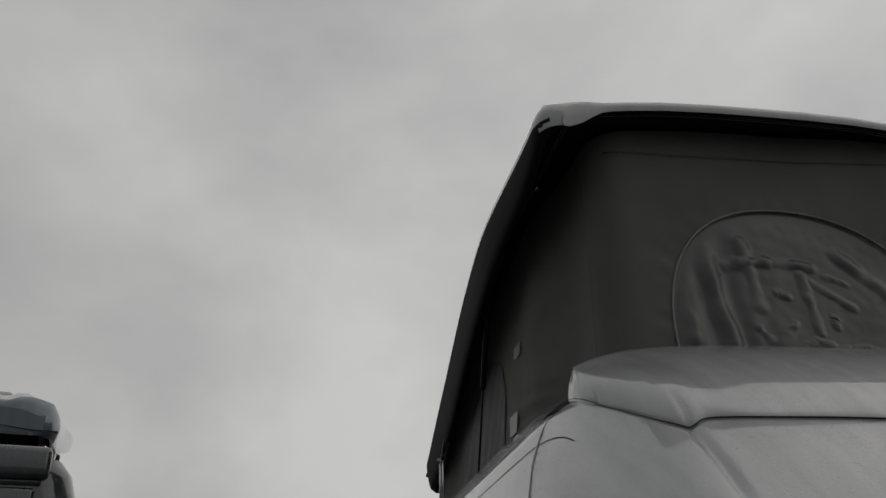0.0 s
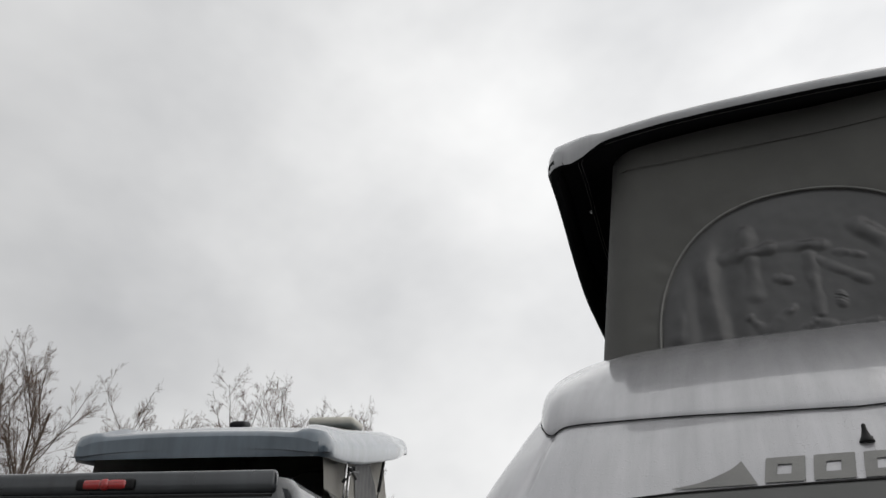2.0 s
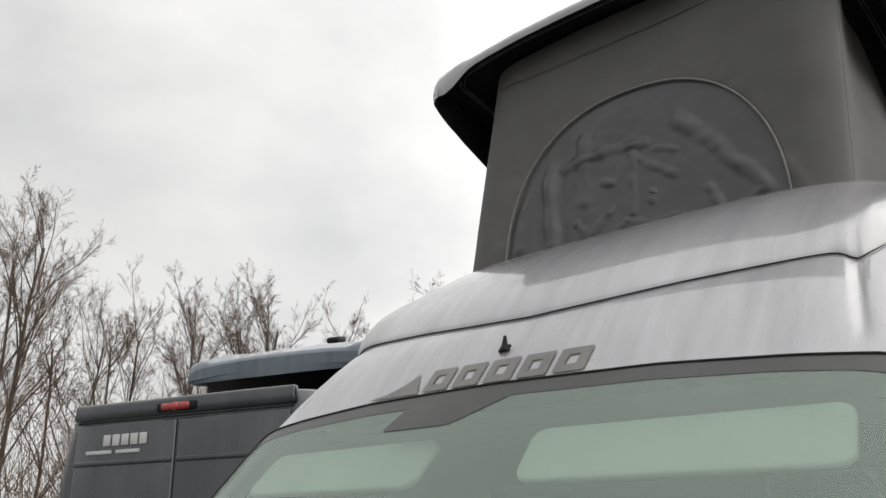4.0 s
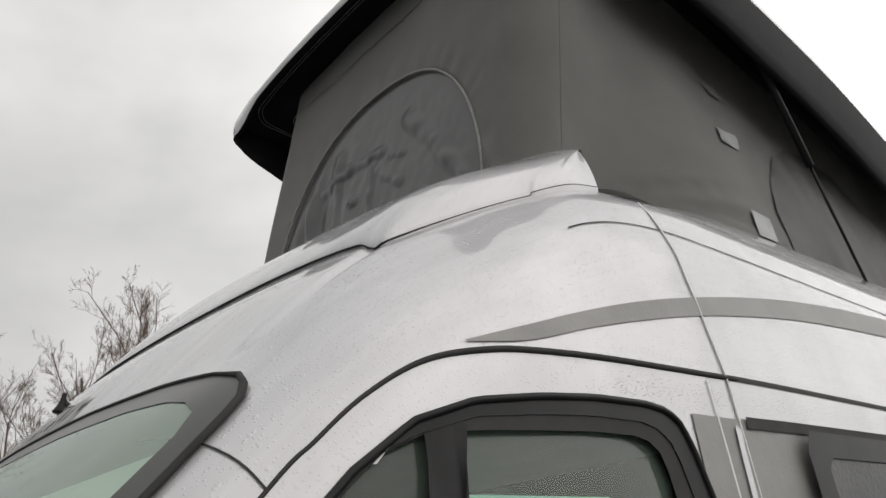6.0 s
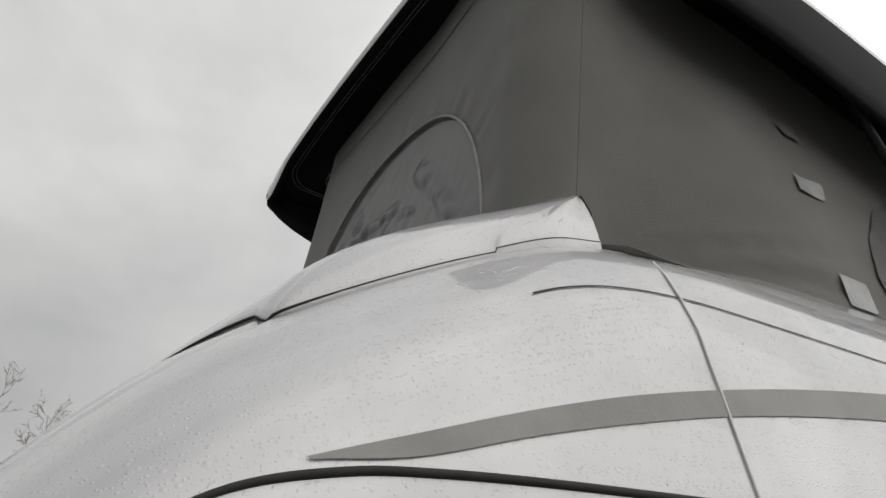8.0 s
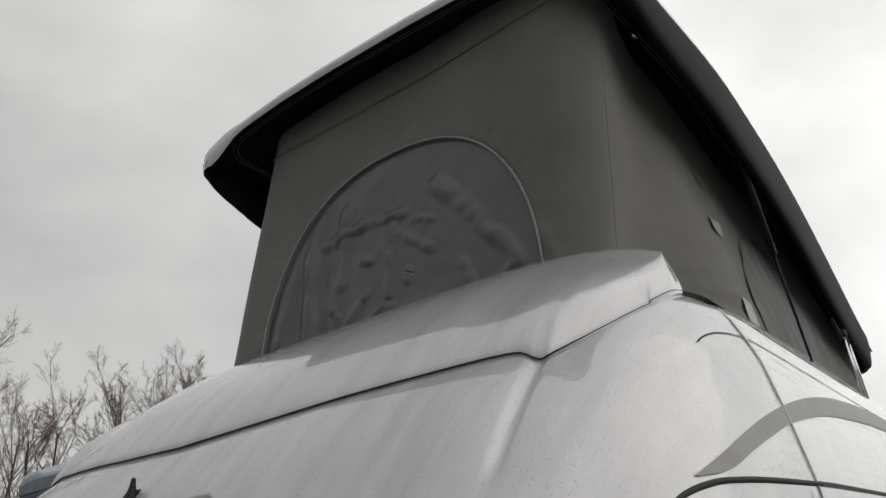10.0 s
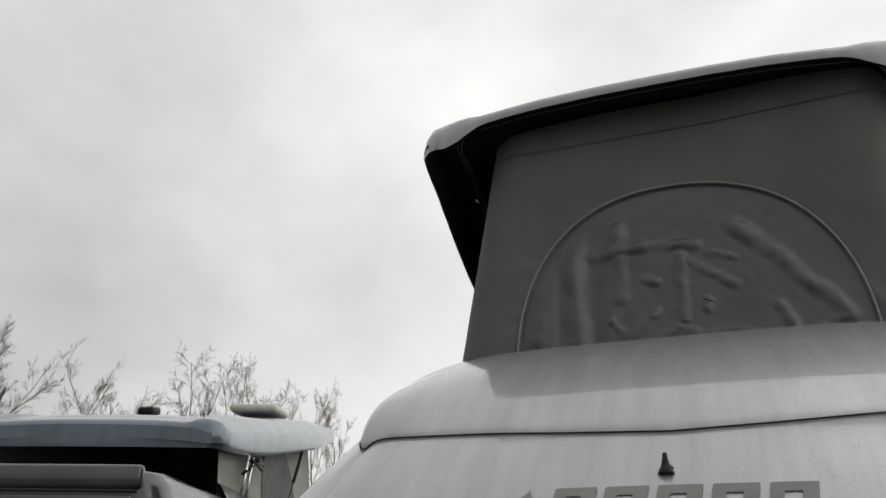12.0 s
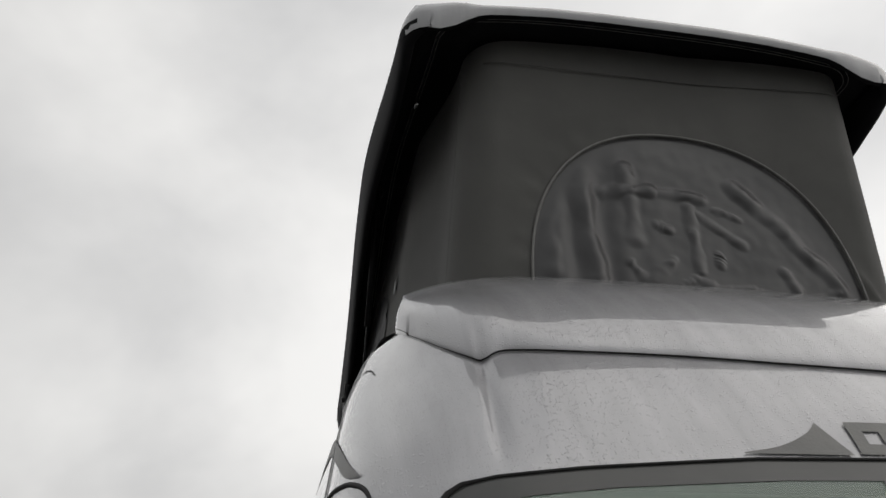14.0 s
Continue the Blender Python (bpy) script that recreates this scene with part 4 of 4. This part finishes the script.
    for i in range(2):
        part("rear_mark", bevelled((0.21 - 0.02 * i, 0.006, 0.022), (0.60 - 0.235 * i, REAR + 0.019, 2.185), 0.002), DECAL_LIGHT, van)
    part("front_bumper", grid([[on_front(0.02)(x, z) for x in np.linspace(-0.93, 0.93, 40)] for z in np.linspace(0.36, 0.72, 8)]), BLACK, van, "black plastic bumper")
    part("underbody", bevelled((1.8, 5.3, 0.12), (0, 1.45, 0.36), 0.03), BLACK, van)
    # cab inside
    part("headlining", bevelled((1.62, 0.9, 0.03), (0, 0.36, 2.02), 0.01), HEADLINE, van, "light headlining")
    part("partition", bevelled((1.86, 0.03, 1.75), (0, 0.95, 1.25), 0.01), SEAT, van)
    part("cab_floor", bevelled((1.86, 2.0, 0.04), (0, -0.05, 0.62), 0.01), DASH, van)
    part("dashboard", bevelled((1.76, 0.42, 0.30), (0, -0.72, 1.14), 0.08, 4), DASH, van, "dark grey dashboard")
    for s in (1, -1):
        part("sun_visor", moved(slab(0.62, 0.155, 0.035, 0.018), pose(s * 0.44, -0.375, 1.890, -46, 0, s * 3)), HEADLINE, van, "pale sun visor folded up")
        seat = part("cab_seat", bevelled((0.50, 0.52, 0.16), (s * 0.45, 0.18, 1.0), 0.06, 4), SEAT, van, "dark cloth cab seat")
        part("backrest", bevelled((0.48, 0.13, 0.66), (s * 0.45, 0.45, 1.35), 0.05, 4, pose(0, 0, 0, -10)), SEAT, seat)
        part("headrest", bevelled((0.27, 0.10, 0.19), (s * 0.45, 0.53, 1.77), 0.04, 4, pose(0, 0, 0, -8)), SEAT, seat)
    van.matrix_world = m
    return van


def spline_even(path, n):
    p = spline(path, 0.01)
    s = np.concatenate([[0], np.cumsum([np.linalg.norm(p[i + 1] - p[i]) for i in range(len(p) - 1)])])
    return [np.array([np.interp(k, s, [q[a] for q in p]) for a in (0, 1)]) for k in np.linspace(0, s[-1], n)]


# ---- ground ----
rows = []
for v in np.concatenate([[-900, -200], np.linspace(-40, 60, 41), [200, 900]]):
    rows.append([(u, v, 0.0 if max(abs(u), abs(v)) > 30 else 0.015 * noise.noise(Vector((u * 0.4, v * 0.4, 0)))) for u in np.concatenate([[-900, -200], np.linspace(-50, 50, 41), [200, 900]])])
tagged(part("ground", grid([[(p[0], p[1], p[2] - 0.012) for p in r] for r in rows]), GRAVEL), "wet grey gravel yard under the vans", "ground", kind="structure")

# ---- the two vans ----
van_near = build_van("camper_van", Matrix.Identity(4), PAINT, SHELL_GREY, LINER, FABRIC, "wet silver camper van with raised pop-up roof tent")
ROOF.update(edge=SHELL_EDGE_FAR, skirt=0.38)
van_far = build_van("camper_van", pose(-4.287, 5.0, 0, 0, 0, 195.2), PAINT_DARK, SHELL_BLUE, SHELL_BLUE, FABRIC_PALE, "dark grey camper van with raised blue-grey pop-up roof")
for o in (van_far,):
    hood = part("roof_vent", bevelled((0.42, 0.42, 0.07), shell_point(-0.25, 0.50, 0.185), 0.03, 3, pose(0, 0, 0, -4)), CREAM, o, "cream roof vent hood")
    part("roof_aerial", bevelled((0.12, 0.16, 0.06), shell_point(0.2, 1.7, 0.185), 0.025, 3, pose(0, 0, 0, -13)), BLACK, o, "small black roof aerial")

# paper sheet behind the near van's window
sheet = tagged(part("price_sheet", bevelled((0.003, 0.286, 0.30), (0.957, 0.051, 1.718), 0.001, 1, pose(0, 0, 0, 0, 3, 0)), PAPER), "mint green paper sheet with dark print behind the door glass", "sign")
for i, (dz, wid) in enumerate(((0.11, 0.20), (0.075, 0.16), (0.03, 0.21), (-0.01, 0.18), (-0.05, 0.21), (-0.09, 0.12))):
    part("print_bar", bevelled((0.002, wid, 0.017 if i < 2 else 0.01), (0.9605 - dz * 0.05, 0.051 + (0.21 - wid) * 0.4, 1.718 + dz), 0.0005, 1), INK, sheet)


# ---- trees ----
def build_tree(seed, high, spread, stems, twigs):
    """A bare broadleaf tree: tapered stems that fork into limbs and fine twigs."""
    rnd = random.Random(seed)
    wood, fine = [], []

    def grow(p, d, length, r, depth):
        n = 6 if depth == 0 else (4 if depth == 1 else (3 if depth == 2 else 2))
        pts, radii = [Vector(p)], [r]
        dd = Vector(d)
        for i in range(n):
            wob = (0.055, 0.13, 0.20, 0.26, 0.30)[depth]
            dd = (dd + Vector((rnd.gauss(0, wob), rnd.gauss(0, wob), rnd.gauss(0.05, wob * 0.5)))).normalized()
            pts.append(pts[-1] + dd * (length / n))
            radii.append(r * (1 - 0.55 * (i + 1) / n))
        (wood if depth < 2 else fine).append(tube(pts, radii, 7 if depth == 0 else (5 if depth == 1 else 3), False))
        if depth >= 4:
            return
        kids = (9, 8, 7, 6)[depth] if depth else twigs + 5
        for k in range(kids):
            t = rnd.uniform(0.30 if depth == 0 else 0.2, 1.0)
            i = min(n - 1, int(t * n))
            q = pts[i].lerp(pts[i + 1], t * n - i)
            axis = (pts[i + 1] - pts[i]).normalized()
            out = axis.cross(Vector((rnd.gauss(0, 1), rnd.gauss(0, 1), rnd.gauss(0, 1)))).normalized()
            ang = rnd.uniform(0.45, 0.95) * spread
            nd = (axis * math.cos(ang) + out * math.sin(ang) + Vector((0, 0, 0.10))).normalized()
            grow(q, nd, length * rnd.uniform(0.26, 0.46) * (1.22 - 0.45 * t) * (1.0 if depth < 2 else 1.08), max(r * 0.38 * (1.1 - 0.5 * t), 0.0062 - 0.0008 * depth), depth + 1)

    for s in range(stems):
        a = rnd.uniform(0, 6.28)
        lean = 0.0 if stems == 1 else rnd.uniform(0.06, 0.22)
        grow(Vector((math.cos(a), math.sin(a), 0)) * (0.0 if stems == 1 else 0.35), Vector((math.cos(a) * lean, math.sin(a) * lean, 1)), high * rnd.uniform(0.8, 0.95), high * 0.008 + 0.015, 0)
    wood, fine = join(*wood), join(*fine)
    top = max(fine[0], key=lambda q: q[2])
    centre = Matrix.Translation((-top[0], -top[1], 0))
    return moved(wood, centre), moved(fine, centre)


def bare_tree(name, geos, label):
    t = tagged(new(name), label, "tree", "bare trees behind the yard")
    part("trunk", geos[0], BARK, t)
    tagged(part("crown", geos[1], TWIG, t, "fine bare twigs"), kind="stuff")
    return t


KINDS = [build_tree(3, 10.0, 0.9, 1, 15), build_tree(8, 9.0, 0.85, 3, 7), build_tree(15, 9.5, 0.8, 2, 9), build_tree(21, 9.0, 0.95, 2, 8)]
TREES = [(-73.2, 27, 22.2, 0), (-70.6, 30, 20.6, 2), (-65.6, 31, 15.6, 3), (-62.6, 30, 17.6, 1), (-60.0, 31, 17.5, 2), (-54.9, 31, 18.0, 2), (-53.3, 33, 17.2, 3), (-45.0, 31, 17.0, 1),
         (-40.5, 33, 14.3, 3), (-37.6, 33, 14.2, 1), (-34.6, 31, 17.0, 3), (-31.0, 33, 15.5, 1), (-27.4, 31, 16.0, 3),
         (-78, 29, 17.5, 1), (-81, 31, 16.8, 3), (-86, 28, 19.0, 0), (-90, 30, 17.5, 2), (-95, 30, 17, 1)]
first = {}
for az, dist, el, kind in TREES:
    rnd = random.Random(int(az * 10))
    x, y = (1.4 if az < -50 else -0.4) + dist * math.sin(radians(az)), (-1.1 if az < -50 else -1.9) + dist * math.cos(radians(az))
    height = 1.8 + dist * math.tan(radians(el))
    sc = height / max(v[2] for v in KINDS[kind][1][0])
    m = Matrix.Translation((x, y, -0.05)) @ Matrix.Rotation(rnd.uniform(0, 6.28), 4, "Z")
    wide = sc * (0.80 if az < -68 else 0.85 if az < -50 else 0.9 if az < -28 else 0.6)
    if kind not in first:
        first[kind] = bare_tree("bare_tree", KINDS[kind], "leafless brown tree with fine twigs")
        tree = first[kind]
        tree.matrix_basis = m @ Matrix.Diagonal((wide, wide, sc, 1))
    else:
        tree = copy_thing(first[kind], m)
        tree.scale = (wide, wide, sc)

# ---- scrub under the trees ----
stems = []
rnd = random.Random(77)
for i in range(1700):
    az = radians(rnd.uniform(-105, -24))
    dist = rnd.uniform(23, 34)
    x, y = 0.4 + dist * math.sin(az), -1.2 + dist * math.cos(az)
    h = rnd.uniform(1.6, 4.6) * (1.25 if az < radians(-60) else 0.9)
    p = Vector((x, y, -0.05))
    pts = [p]
    d = Vector((rnd.gauss(0, 0.22), rnd.gauss(0, 0.22), 1)).normalized()
    for k in range(4):
        d = (d + Vector((rnd.gauss(0, 0.16), rnd.gauss(0, 0.16), 0.05))).normalized()
        pts.append(pts[-1] + d * h / 4)
    stems.append(tube(pts, [0.022, 0.018, 0.014, 0.009, 0.004], 3, False))
    for k in range(4):
        q = pts[rnd.randint(1, 4)]
        e = Vector((rnd.gauss(0, 0.6), rnd.gauss(0, 0.6), rnd.uniform(0.3, 1.2))).normalized()
        stems.append(tube([q, q + e * h * 0.16, q + (e + Vector((0, 0, 0.2))) * h * 0.3], [0.010, 0.007, 0.003], 3, False))
tagged(part("scrub", join(*stems), TWIG), "brown leafless thicket under the trees", "shrubs", kind="stuff")
